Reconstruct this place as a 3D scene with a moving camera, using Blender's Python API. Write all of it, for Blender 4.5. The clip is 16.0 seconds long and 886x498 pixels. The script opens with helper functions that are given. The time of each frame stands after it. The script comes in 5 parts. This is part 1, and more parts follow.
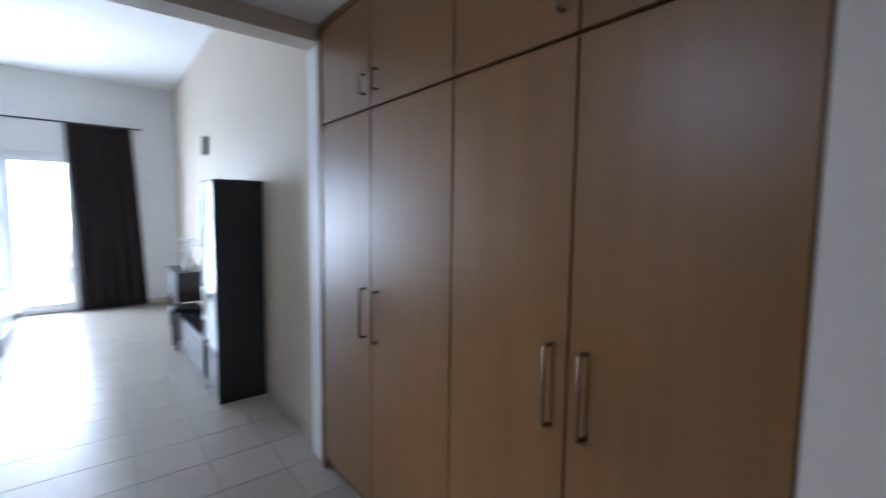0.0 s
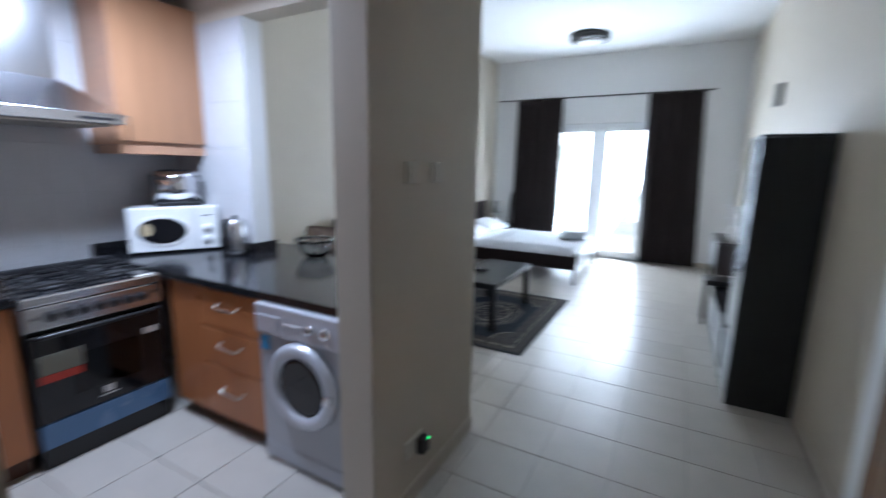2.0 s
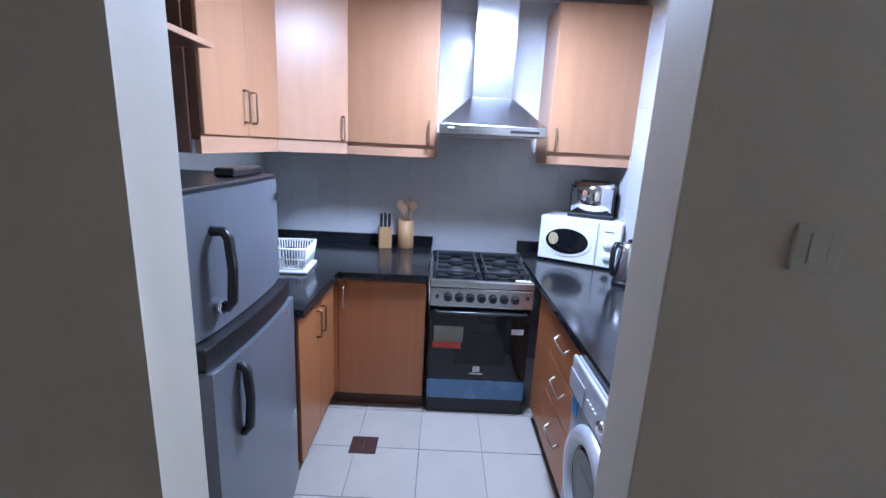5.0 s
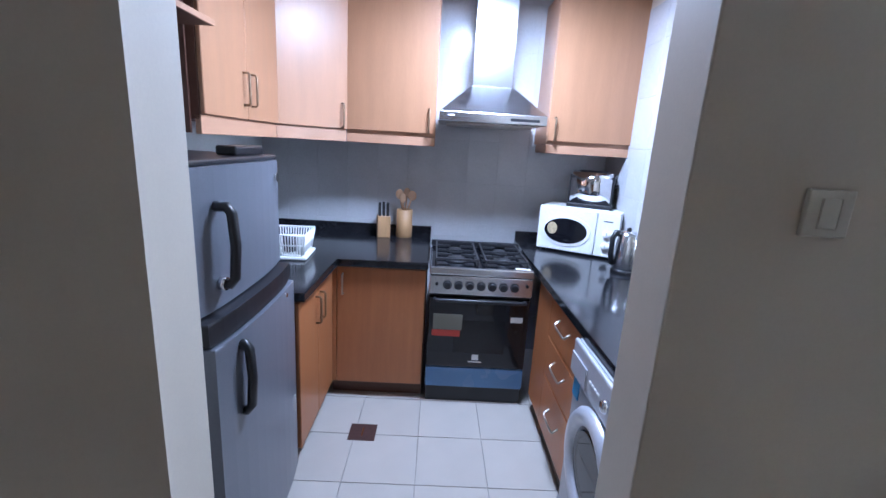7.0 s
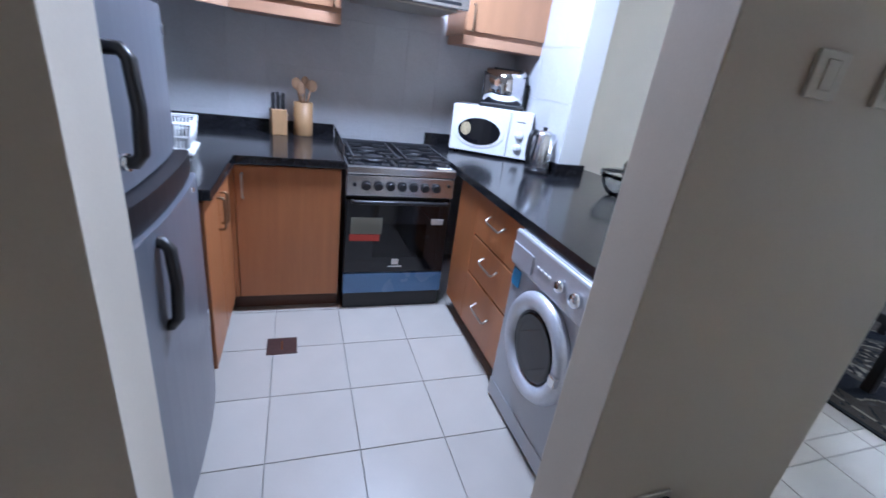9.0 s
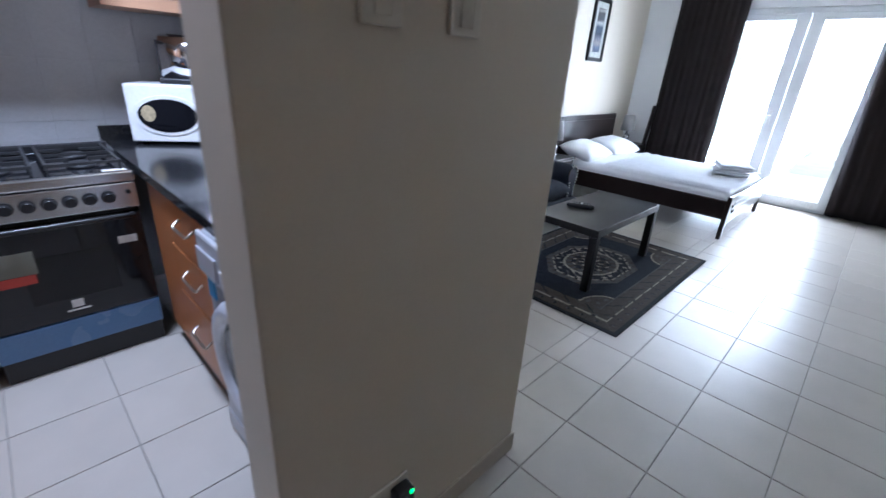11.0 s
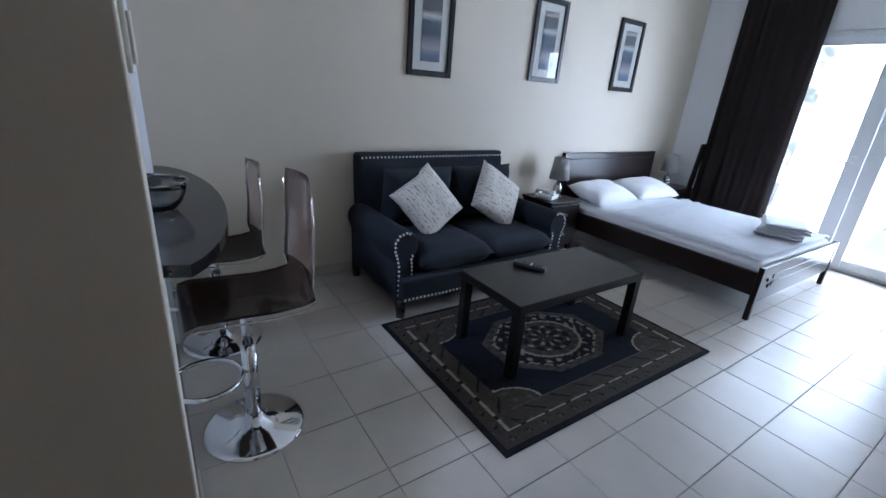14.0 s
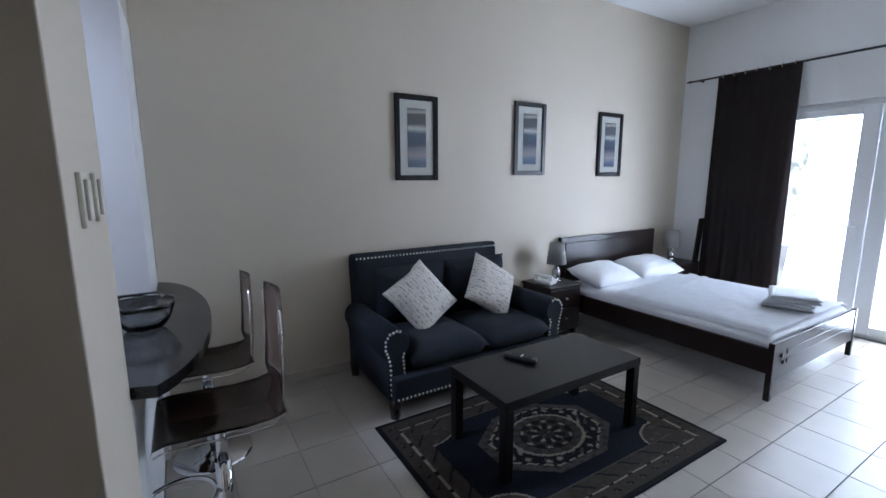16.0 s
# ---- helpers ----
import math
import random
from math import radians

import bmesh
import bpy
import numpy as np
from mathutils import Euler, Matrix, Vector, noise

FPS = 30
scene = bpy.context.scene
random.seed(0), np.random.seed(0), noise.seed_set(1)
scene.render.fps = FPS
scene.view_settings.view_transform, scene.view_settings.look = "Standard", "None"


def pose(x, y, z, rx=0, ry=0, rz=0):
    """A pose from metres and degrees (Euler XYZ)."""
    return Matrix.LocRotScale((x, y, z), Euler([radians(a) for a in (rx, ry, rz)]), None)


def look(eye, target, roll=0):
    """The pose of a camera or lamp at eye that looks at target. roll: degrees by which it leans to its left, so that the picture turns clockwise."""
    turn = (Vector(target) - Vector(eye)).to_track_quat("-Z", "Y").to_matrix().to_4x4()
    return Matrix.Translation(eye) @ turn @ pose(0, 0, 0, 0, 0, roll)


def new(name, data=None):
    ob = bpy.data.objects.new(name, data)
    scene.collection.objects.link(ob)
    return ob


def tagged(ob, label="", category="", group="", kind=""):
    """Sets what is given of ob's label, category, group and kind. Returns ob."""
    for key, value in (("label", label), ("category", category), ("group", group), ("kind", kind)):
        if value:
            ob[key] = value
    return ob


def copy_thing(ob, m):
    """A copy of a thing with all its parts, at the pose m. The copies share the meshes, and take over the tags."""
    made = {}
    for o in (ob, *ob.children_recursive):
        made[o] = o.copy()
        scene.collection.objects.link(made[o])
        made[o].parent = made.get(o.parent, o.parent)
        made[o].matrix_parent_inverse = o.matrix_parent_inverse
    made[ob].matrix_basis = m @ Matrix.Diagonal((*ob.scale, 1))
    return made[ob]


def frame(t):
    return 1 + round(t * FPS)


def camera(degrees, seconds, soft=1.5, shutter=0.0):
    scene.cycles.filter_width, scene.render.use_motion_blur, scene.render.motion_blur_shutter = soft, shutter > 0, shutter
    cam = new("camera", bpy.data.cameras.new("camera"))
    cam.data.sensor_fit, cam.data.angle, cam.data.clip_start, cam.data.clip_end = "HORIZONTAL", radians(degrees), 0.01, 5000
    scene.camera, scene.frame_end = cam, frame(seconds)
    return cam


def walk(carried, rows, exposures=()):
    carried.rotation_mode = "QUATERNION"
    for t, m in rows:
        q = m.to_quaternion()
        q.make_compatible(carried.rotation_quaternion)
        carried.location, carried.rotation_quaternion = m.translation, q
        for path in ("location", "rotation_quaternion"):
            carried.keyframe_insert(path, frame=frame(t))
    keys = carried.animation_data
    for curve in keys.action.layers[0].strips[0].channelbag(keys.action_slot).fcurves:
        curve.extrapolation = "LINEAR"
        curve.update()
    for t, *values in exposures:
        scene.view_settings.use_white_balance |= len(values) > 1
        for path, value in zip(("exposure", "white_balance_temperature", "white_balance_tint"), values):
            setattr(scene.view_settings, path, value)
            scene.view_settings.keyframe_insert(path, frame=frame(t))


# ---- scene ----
cam = camera(91.4, 16.0, 1.5, 0.5)

PATH = [
    (0, (0.519, 1.314, 1.476), (1.771, 2.865, 1.309), 0.7),
    (0.5, (0.669, 1.349, 1.449), (1.375, 3.207, 1.231), 0.7),
    (1, (0.719, 1.467, 1.447), (1.211, 3.388, 1.189), 0.8),
    (1.5, (0.7, 1.566, 1.408), (0.693, 3.546, 1.126), 1.9),
    (2, (0.808, 1.683, 1.486), (-0.125, 3.412, 1.113), 1.0),
    (2.5, (0.869, 1.788, 1.468), (-0.625, 3.027, 0.987), 3.2),
    (3, (0.805, 1.987, 1.45), (-0.747, 3.143, 0.944), 4.7),
    (3.5, (0.727, 2.162, 1.474), (-0.964, 3.077, 0.923), 4.7),
    (4, (0.682, 2.333, 1.472), (-1.171, 2.787, 0.874), 4.6),
    (4.5, (0.65, 2.424, 1.56), (-1.261, 2.47, 0.974), 3.3),
    (5, (0.643, 2.448, 1.604), (-1.304, 2.465, 1.146), 2.9),
    (7.5, (0.653, 2.391, 1.5), (-1.288, 2.453, 1.02), 3.6),
    (8, (0.616, 2.325, 1.453), (-1.266, 2.49, 0.798), 5.5),
    (8.5, (0.557, 2.197, 1.419), (-1.261, 2.569, 0.673), 6.0),
    (9, (0.523, 2.163, 1.381), (-1.212, 2.801, 0.619), 7.8),
    (9.5, (0.51, 2.206, 1.371), (-1.132, 3.044, 0.596), 6.8),
    (10, (0.52, 2.326, 1.345), (-0.966, 3.411, 0.561), 4.6),
    (12.5, (0.665, 3.207, 1.424), (-0.535, 4.61, 0.656), 3.8),
    (13, (0.778, 3.441, 1.44), (-0.614, 4.664, 0.687), 4.2),
    (13.5, (0.796, 3.64, 1.423), (-0.729, 4.713, 0.699), 4.1),
    (14, (0.784, 3.769, 1.444), (-0.752, 4.843, 0.745), 4.6),
    (14.5, (0.847, 3.859, 1.469), (-0.742, 4.875, 0.802), 4.8),
    (15, (0.907, 3.933, 1.499), (-0.745, 4.939, 0.991), 3.7),
    (15.5, (0.947, 3.953, 1.513), (-0.736, 4.963, 1.129), 0.4),
    (16, (0.944, 3.94, 1.529), (-0.744, 4.963, 1.206), -0.2),
]
EXPOSURES = [(0, 0.05, 5400, 12), (1, 0.02, 5400, 9), (1.5, -0.15, 5500, 8), (3, -0.22, 5450, 10), (4, 0.22, 5150, 11), (5, 0.22, 5100, 11), (7.5, 0.26, 5100, 11), (8.5, 0.40, 5200, 11), (10, -0.02, 5350, 11), (12.5, -0.05, 5500, 13), (14, -0.68, 5300, 12), (14.5, -0.66, 5350, 12), (16, -0.82, 5500, 13)]
walk(cam, [(t, look(eye, target, roll)) for t, eye, target, roll in PATH], EXPOSURES)

# ---- world, sun, large lights ----
world = bpy.data.worlds.new("sky")
scene.world = world
world.use_nodes = True
wn = world.node_tree
sky = wn.nodes.new("ShaderNodeTexSky")
sky.sky_type, sky.sun_disc = "NISHITA", False
sky.sun_elevation, sky.sun_rotation = radians(55), radians(200)
wn.links.new(sky.outputs["Color"], wn.nodes["Background"].inputs["Color"])
wn.nodes["Background"].inputs["Strength"].default_value = 0.08


def area(name, m, sx, sy, watts, col, shape="RECTANGLE"):
    d = bpy.data.lights.new(name, "AREA")
    d.shape, d.size, d.energy, d.color = shape, sx, watts, col
    if shape == "RECTANGLE":
        d.size_y = sy
    ob = new(name, d)
    ob.matrix_world = m
    return ob


sun = new("sun", bpy.data.lights.new("sun", "SUN"))
sun.data.energy, sun.data.angle, sun.data.color = 3.0, radians(0.5), (1.0, 0.95, 0.88)
sun.matrix_world = look((0, 0, 20), (-3.5, -10, -8.0 + 20 - 20))
# daylight in the opening of the balcony door, and the kitchen's ceiling lamp
area("balcony_daylight", look((-0.42, 9.59, 1.10), (-1.9, 3.6, 1.9)), 1.45, 2.05, 215, (0.86, 0.93, 1.0))
area("kitchen_lamp_light", look((-1.45, 2.71, 2.47), (-1.45, 2.71, 0)), 0.36, 0.36, 74, (0.77, 0.84, 1.0), "DISK")


# ---- materials ----
def mat(name, col, rough=0.5, metal=0.0, var=0.10, scale=3.0, bump=0.0, bscale=80.0, stretch=(1, 1, 1), per=0.0,
        trans=0.0, coat=0.0, rvar=0.08, spec=0.5, fine=0.05):
    """Principled surface with broad stains, fine grain, uneven gloss and relief."""
    m = bpy.data.materials.new(name)
    m.use_nodes = True
    t = m.node_tree
    L, N = t.links.new, t.nodes.new
    b = t.nodes["Principled BSDF"]
    b.inputs["Metallic"].default_value = metal
    b.inputs["Transmission Weight"].default_value = trans
    b.inputs["Coat Weight"].default_value = coat
    b.inputs["Specular IOR Level"].default_value = spec
    tc = N("ShaderNodeTexCoord")
    mp = N("ShaderNodeMapping")
    mp.inputs["Scale"].default_value = stretch
    L(tc.outputs["Object"], mp.inputs["Vector"])
    n1, n2 = N("ShaderNodeTexNoise"), N("ShaderNodeTexNoise")
    n1.inputs["Scale"].default_value, n1.inputs["Detail"].default_value = scale, 5
    n2.inputs["Scale"].default_value, n2.inputs["Detail"].default_value = bscale, 3
    L(mp.outputs["Vector"], n1.inputs["Vector"])
    L(mp.outputs["Vector"], n2.inputs["Vector"])
    r1, r2 = N("ShaderNodeMapRange"), N("ShaderNodeMapRange")
    for r, n, v in ((r1, n1, var), (r2, n2, fine)):
        r.inputs["From Min"].default_value, r.inputs["From Max"].default_value = 0.25, 0.75
        r.inputs["To Min"].default_value, r.inputs["To Max"].default_value = 1 - v, 1 + v
        L(n.outputs["Fac"], r.inputs["Value"])
    mul = N("ShaderNodeMath")
    mul.operation = "MULTIPLY"
    L(r1.outputs["Result"], mul.inputs[0])
    L(r2.outputs["Result"], mul.inputs[1])
    last = mul
    if per:
        oi, r3, m3 = N("ShaderNodeObjectInfo"), N("ShaderNodeMapRange"), N("ShaderNodeMath")
        r3.inputs["To Min"].default_value, r3.inputs["To Max"].default_value = 1 - per, 1 + per
        m3.operation = "MULTIPLY"
        L(oi.outputs["Random"], r3.inputs["Value"])
        L(mul.outputs[0], m3.inputs[0])
        L(r3.outputs["Result"], m3.inputs[1])
        last = m3
    sc = N("ShaderNodeVectorMath")
    sc.operation = "SCALE"
    sc.inputs[0].default_value = col
    L(last.outputs[0], sc.inputs["Scale"])
    L(sc.outputs["Vector"], b.inputs["Base Color"])
    rr = N("ShaderNodeMapRange")
    rr.inputs["To Min"].default_value, rr.inputs["To Max"].default_value = max(0.02, rough - rvar), min(1, rough + rvar)
    L(n1.outputs["Fac"], rr.inputs["Value"])
    L(rr.outputs["Result"], b.inputs["Roughness"])
    if bump:
        bp = N("ShaderNodeBump")
        bp.inputs["Strength"].default_value, bp.inputs["Distance"].default_value = bump, 0.004
        L(n2.outputs["Fac"], bp.inputs["Height"])
        L(bp.outputs["Normal"], b.inputs["Normal"])
    return m


def glow(name, col, strength):
    m = bpy.data.materials.new(name)
    m.use_nodes = True
    b = m.node_tree.nodes["Principled BSDF"]
    b.inputs["Base Color"].default_value = (*col, 1)
    b.inputs["Emission Color"].default_value = (*col, 1)
    b.inputs["Emission Strength"].default_value = strength
    return m


WALL = mat("cream_wall_paint", (0.555, 0.495, 0.405), 0.6, var=0.04, scale=1.2, bump=0.06, bscale=160, fine=0.02)
WHITE_WALL = mat("white_wall_paint", (0.76, 0.76, 0.76), 0.5, var=0.03, scale=1.2, bump=0.1, bscale=160, fine=0.02)
CEIL = mat("ceiling_paint", (0.84, 0.84, 0.83), 0.8, var=0.03, scale=0.8, bump=0.08, bscale=150, fine=0.02)
TILE = mat("floor_tile", (0.405, 0.370, 0.325), 0.30, var=0.05, scale=5, per=0.05, rvar=0.025, bump=0.05, bscale=220, fine=0.04)
GROUT = mat("grout", (0.25, 0.235, 0.21), 0.9, var=0.15, scale=6)
SKIRT = mat("skirting_tile", (0.46, 0.41, 0.34), 0.35, var=0.08, per=0.05)
WTILE = mat("wall_tile", (0.52, 0.52, 0.53), 0.22, var=0.03, scale=4, per=0.03, rvar=0.06)
WGROUT = mat("wall_grout", (0.49, 0.49, 0.495), 0.9)
BEECH = mat("beech_veneer", (0.375, 0.194, 0.102), 0.36, var=0.08, scale=4, stretch=(4, 4, 0.6), bscale=60, fine=0.035, per=0.05, bump=0.05)
BEECH_EDGE = mat("beech_edge", (0.42, 0.235, 0.14), 0.4, var=0.08, scale=6, stretch=(1, 1, 6), fine=0.06)
BASEWOOD = mat("base_veneer", (0.335, 0.128, 0.046), 0.36, var=0.10, scale=5, stretch=(7, 7, 0.5), bscale=60, fine=0.07, per=0.05, bump=0.05)
DARKIN = mat("cabinet_inside", (0.12, 0.05, 0.03), 0.6, var=0.1)
WARD = mat("wardrobe_veneer", (0.178, 0.088, 0.025), 0.38, spec=0.35, var=0.12, scale=2.6, stretch=(4, 4, 0.45), bscale=50, fine=0.07, per=0.05, bump=0.04, rvar=0.06)
WARD_EDGE = mat("wardrobe_edge", (0.19, 0.10, 0.042), 0.5, var=0.1)
PLINTH = mat("plinth", (0.10, 0.045, 0.025), 0.5)
GRANITE = mat("black_granite", (0.012, 0.012, 0.014), 0.15, var=0.5, scale=60, bscale=300, fine=0.6, rvar=0.04)
STEEL = mat("brushed_steel", (0.62, 0.63, 0.66), 0.23, 1.0, var=0.02, scale=2, stretch=(1, 12, 1), bscale=40, fine=0.015, rvar=0.02)
CHROME = mat("chrome", (0.72, 0.72, 0.74), 0.07, 1.0, var=0.02, rvar=0.03)
NICKEL = mat("satin_nickel", (0.50, 0.46, 0.40), 0.32, 1.0, var=0.04)
BRONZE = mat("dull_bronze", (0.24, 0.17, 0.11), 0.4, 0.9, var=0.06)
FRIDGE = mat("silver_fridge", (0.175, 0.182, 0.21), 0.33, 0.35, var=0.05, scale=3, bump=0.05, bscale=200)
WMBODY = mat("silver_washer", (0.40, 0.41, 0.44), 0.36, 0.3, var=0.04, bump=0.04, bscale=200)
SILVER = mat("silver_plastic", (0.55, 0.56, 0.60), 0.3, 0.4, var=0.03)
BLACK = mat("black_plastic", (0.012, 0.012, 0.014), 0.38, var=0.1)
GLOSSBLACK = mat("black_glass", (0.006, 0.006, 0.008), 0.06, var=0.1, rvar=0.03)
IRON = mat("cast_iron", (0.02, 0.02, 0.022), 0.6, var=0.1)
BLUE_FILM = mat("blue_film", (0.09, 0.17, 0.30), 0.25, var=0.08)
WHITE_PL = mat("white_plastic", (0.78, 0.78, 0.77), 0.35, var=0.03)
CREAM_PL = mat("cream_plastic", (0.60, 0.57, 0.49), 0.4, var=0.03)
RED = mat("red_print", (0.55, 0.06, 0.04), 0.5)
PAPER = mat("paper", (0.62, 0.60, 0.56), 0.7, var=0.15, scale=30)
GOLD = mat("gold_label", (0.45, 0.36, 0.22), 0.5, var=0.3, scale=60)
LIGHTBLUE = mat("blue_label", (0.05, 0.28, 0.55), 0.5)
BLOCKWOOD = mat("light_wood", (0.38, 0.22, 0.10), 0.5, var=0.15, scale=8, stretch=(6, 6, 0.6), fine=0.1)
SPOONWOOD = mat("spoon_wood", (0.34, 0.20, 0.11), 0.55, var=0.15, scale=8, stretch=(6, 6, 0.6), fine=0.1)
ESPRESSO = mat("espresso_wood", (0.016, 0.0095, 0.008), 0.28, spec=0.35, var=0.06, scale=5, stretch=(5, 0.6, 5), fine=0.06, rvar=0.015)
TABLEBLACK = mat("black_brown_foil", (0.008, 0.007, 0.007), 0.30, spec=0.22, var=0.12, scale=5, bump=0.04, bscale=300, rvar=0.05)
TVBLACK = mat("black_foil", (0.006, 0.007, 0.010), 0.38, var=0.15)
SOFA = mat("navy_linen", (0.021, 0.0245, 0.033), 0.92, var=0.14, scale=6, bump=0.5, bscale=420, fine=0.25, spec=0.2)
NAIL = mat("nailhead", (0.80, 0.78, 0.74), 0.35, 0.6)
LINEN = mat("white_linen", (0.76, 0.77, 0.80), 0.85, var=0.03, scale=5, bump=0.35, bscale=30, fine=0.02, spec=0.2)
TOWEL = mat("white_towel", (0.68, 0.70, 0.74), 0.95, var=0.05, bump=0.8, bscale=380, fine=0.1, spec=0.1)
RUBBER = mat("rubber", (0.02, 0.02, 0.02), 0.8)
SHADE = mat("grey_lampshade", (0.30, 0.29, 0.28), 0.85, var=0.05, bump=0.2, bscale=300)
CERAMIC = mat("mirror_ceramic", (0.6, 0.6, 0.62), 0.12, 0.8)
MATT = mat("picture_mount", (0.50, 0.48, 0.44), 0.8, var=0.02)
FRAMEBLACK = mat("black_frame", (0.006, 0.005, 0.005), 0.45, spec=0.25, var=0.1)
FRAMEGREY = mat("grey_frame", (0.035, 0.034, 0.035), 0.35, 0.2, var=0.1)
UPVC = mat("white_upvc", (0.78, 0.80, 0.82), 0.4, var=0.02)
DRAIN = mat("brown_drain", (0.07, 0.035, 0.03), 0.45, 0.4, var=0.2, scale=40)
GREEN = glow("green_led", (0.05, 1.0, 0.18), 3)
LAMPDISC = glow("lamp_diffuser", (0.9, 0.93, 1.0), 3)
BALCONY = mat("balcony_stone", (0.78, 0.76, 0.72), 0.8, var=0.1)


def clear(name, col, rough, ior=1.45, trans=1.0):
    m = bpy.data.materials.new(name)
    m.use_nodes = True
    b = m.node_tree.nodes["Principled BSDF"]
    b.inputs["Base Color"].default_value = (*col, 1)
    b.inputs["Transmission Weight"].default_value = trans
    b.inputs["Roughness"].default_value, b.inputs["IOR"].default_value = rough, ior
    return m


GLASS = clear("clear_glass", (0.97, 0.99, 0.99), 0.0)
PANE = clear("window_glass", (0.98, 0.99, 1.0), 0.0, 1.02)
SMOKE = clear("dark_door_glass", (0.05, 0.05, 0.06), 0.03)
ACRYL = clear("brown_acrylic", (0.24, 0.165, 0.13), 0.12, 1.3, 0.55)
ACRYL_SEAT = mat("dark_brown_acrylic", (0.06, 0.038, 0.028), 0.14, var=0.1)
# pale half-metal base colour stands in for the bright wall mirrored in the glass
SHEEN = mat("pale_sheen_door_glass", (0.42, 0.47, 0.52), 0.12, 0.6, var=0.04, rvar=0.03)
SWITCH = mat("cream_switch", (0.52, 0.485, 0.41), 0.45, var=0.02)


def curtain_mat():
    m = mat("dark_brown_curtain", (0.022, 0.016, 0.016), 0.9, var=0.1, scale=4, bump=0.4, bscale=500, fine=0.15, spec=0.2)
    t = m.node_tree
    out, b = t.nodes["Material Output"], t.nodes["Principled BSDF"]
    tr, mx = t.nodes.new("ShaderNodeBsdfTranslucent"), t.nodes.new("ShaderNodeMixShader")
    tr.inputs["Color"].default_value = (0.16, 0.13, 0.125, 1)
    mx.inputs["Fac"].default_value = 0.16
    t.links.new(b.outputs[0], mx.inputs[1])
    t.links.new(tr.outputs[0], mx.inputs[2])
    t.links.new(mx.outputs[0], out.inputs["Surface"])
    return m


CURTAIN = curtain_mat()


def banded(name, stops, scale_z, wob, rough=0.6):
    """Bands of colour up the z axis with ragged edges."""
    m = bpy.data.materials.new(name)
    m.use_nodes = True
    t = m.node_tree
    L, N = t.links.new, t.nodes.new
    tc, sep, ns = N("ShaderNodeTexCoord"), N("ShaderNodeSeparateXYZ"), N("ShaderNodeTexNoise")
    mp = N("ShaderNodeMapping")
    mp.inputs["Scale"].default_value = (1, 5, 22)
    L(tc.outputs["Object"], mp.inputs["Vector"])
    L(mp.outputs["Vector"], ns.inputs["Vector"])
    ns.inputs["Scale"].default_value, ns.inputs["Detail"].default_value = 1.6, 6
    L(tc.outputs["Object"], sep.inputs[0])
    a, s = N("ShaderNodeMath"), N("ShaderNodeMath")
    a.operation, a.inputs[1].default_value, a.inputs[2].default_value = "MULTIPLY_ADD", 1 / scale_z, -wob / 2
    s.operation, s.inputs[1].default_value = "MULTIPLY_ADD", wob
    L(sep.outputs["Z"], a.inputs[0])
    L(ns.outputs["Fac"], s.inputs[0])
    L(a.outputs[0], s.inputs[2])
    ramp = N("ShaderNodeValToRGB")
    e = ramp.color_ramp.elements
    while len(e) < len(stops):
        e.new(0.5)
    for el, (p, c) in zip(e, stops):
        el.position, el.color = p, (*c, 1)
    L(s.outputs[0], ramp.inputs["Fac"])
    b = t.nodes["Principled BSDF"]
    L(ramp.outputs["Color"], b.inputs["Base Color"])
    b.inputs["Roughness"].default_value = rough
    return m


SEA = banded("seascape_print", [(0.0, (0.03, 0.05, 0.10)), (0.10, (0.07, 0.10, 0.17)), (0.2, (0.26, 0.22, 0.22)), (0.33, (0.11, 0.11, 0.15)),
                                (0.40, (0.012, 0.02, 0.045)), (0.58, (0.035, 0.06, 0.10)), (0.66, (0.42, 0.40, 0.38)), (0.74, (0.05, 0.05, 0.06)),
                                (0.90, (0.06, 0.055, 0.055)), (0.93, (0.34, 0.32, 0.30)), (1.0, (0.12, 0.10, 0.10))], 0.47, 0.09)
PEBBLE = banded("food_print", [(0, (0.3, 0.25, 0.2)), (0.5, (0.6, 0.58, 0.52)), (1, (0.2, 0.2, 0.16))], 0.08, 0.9)


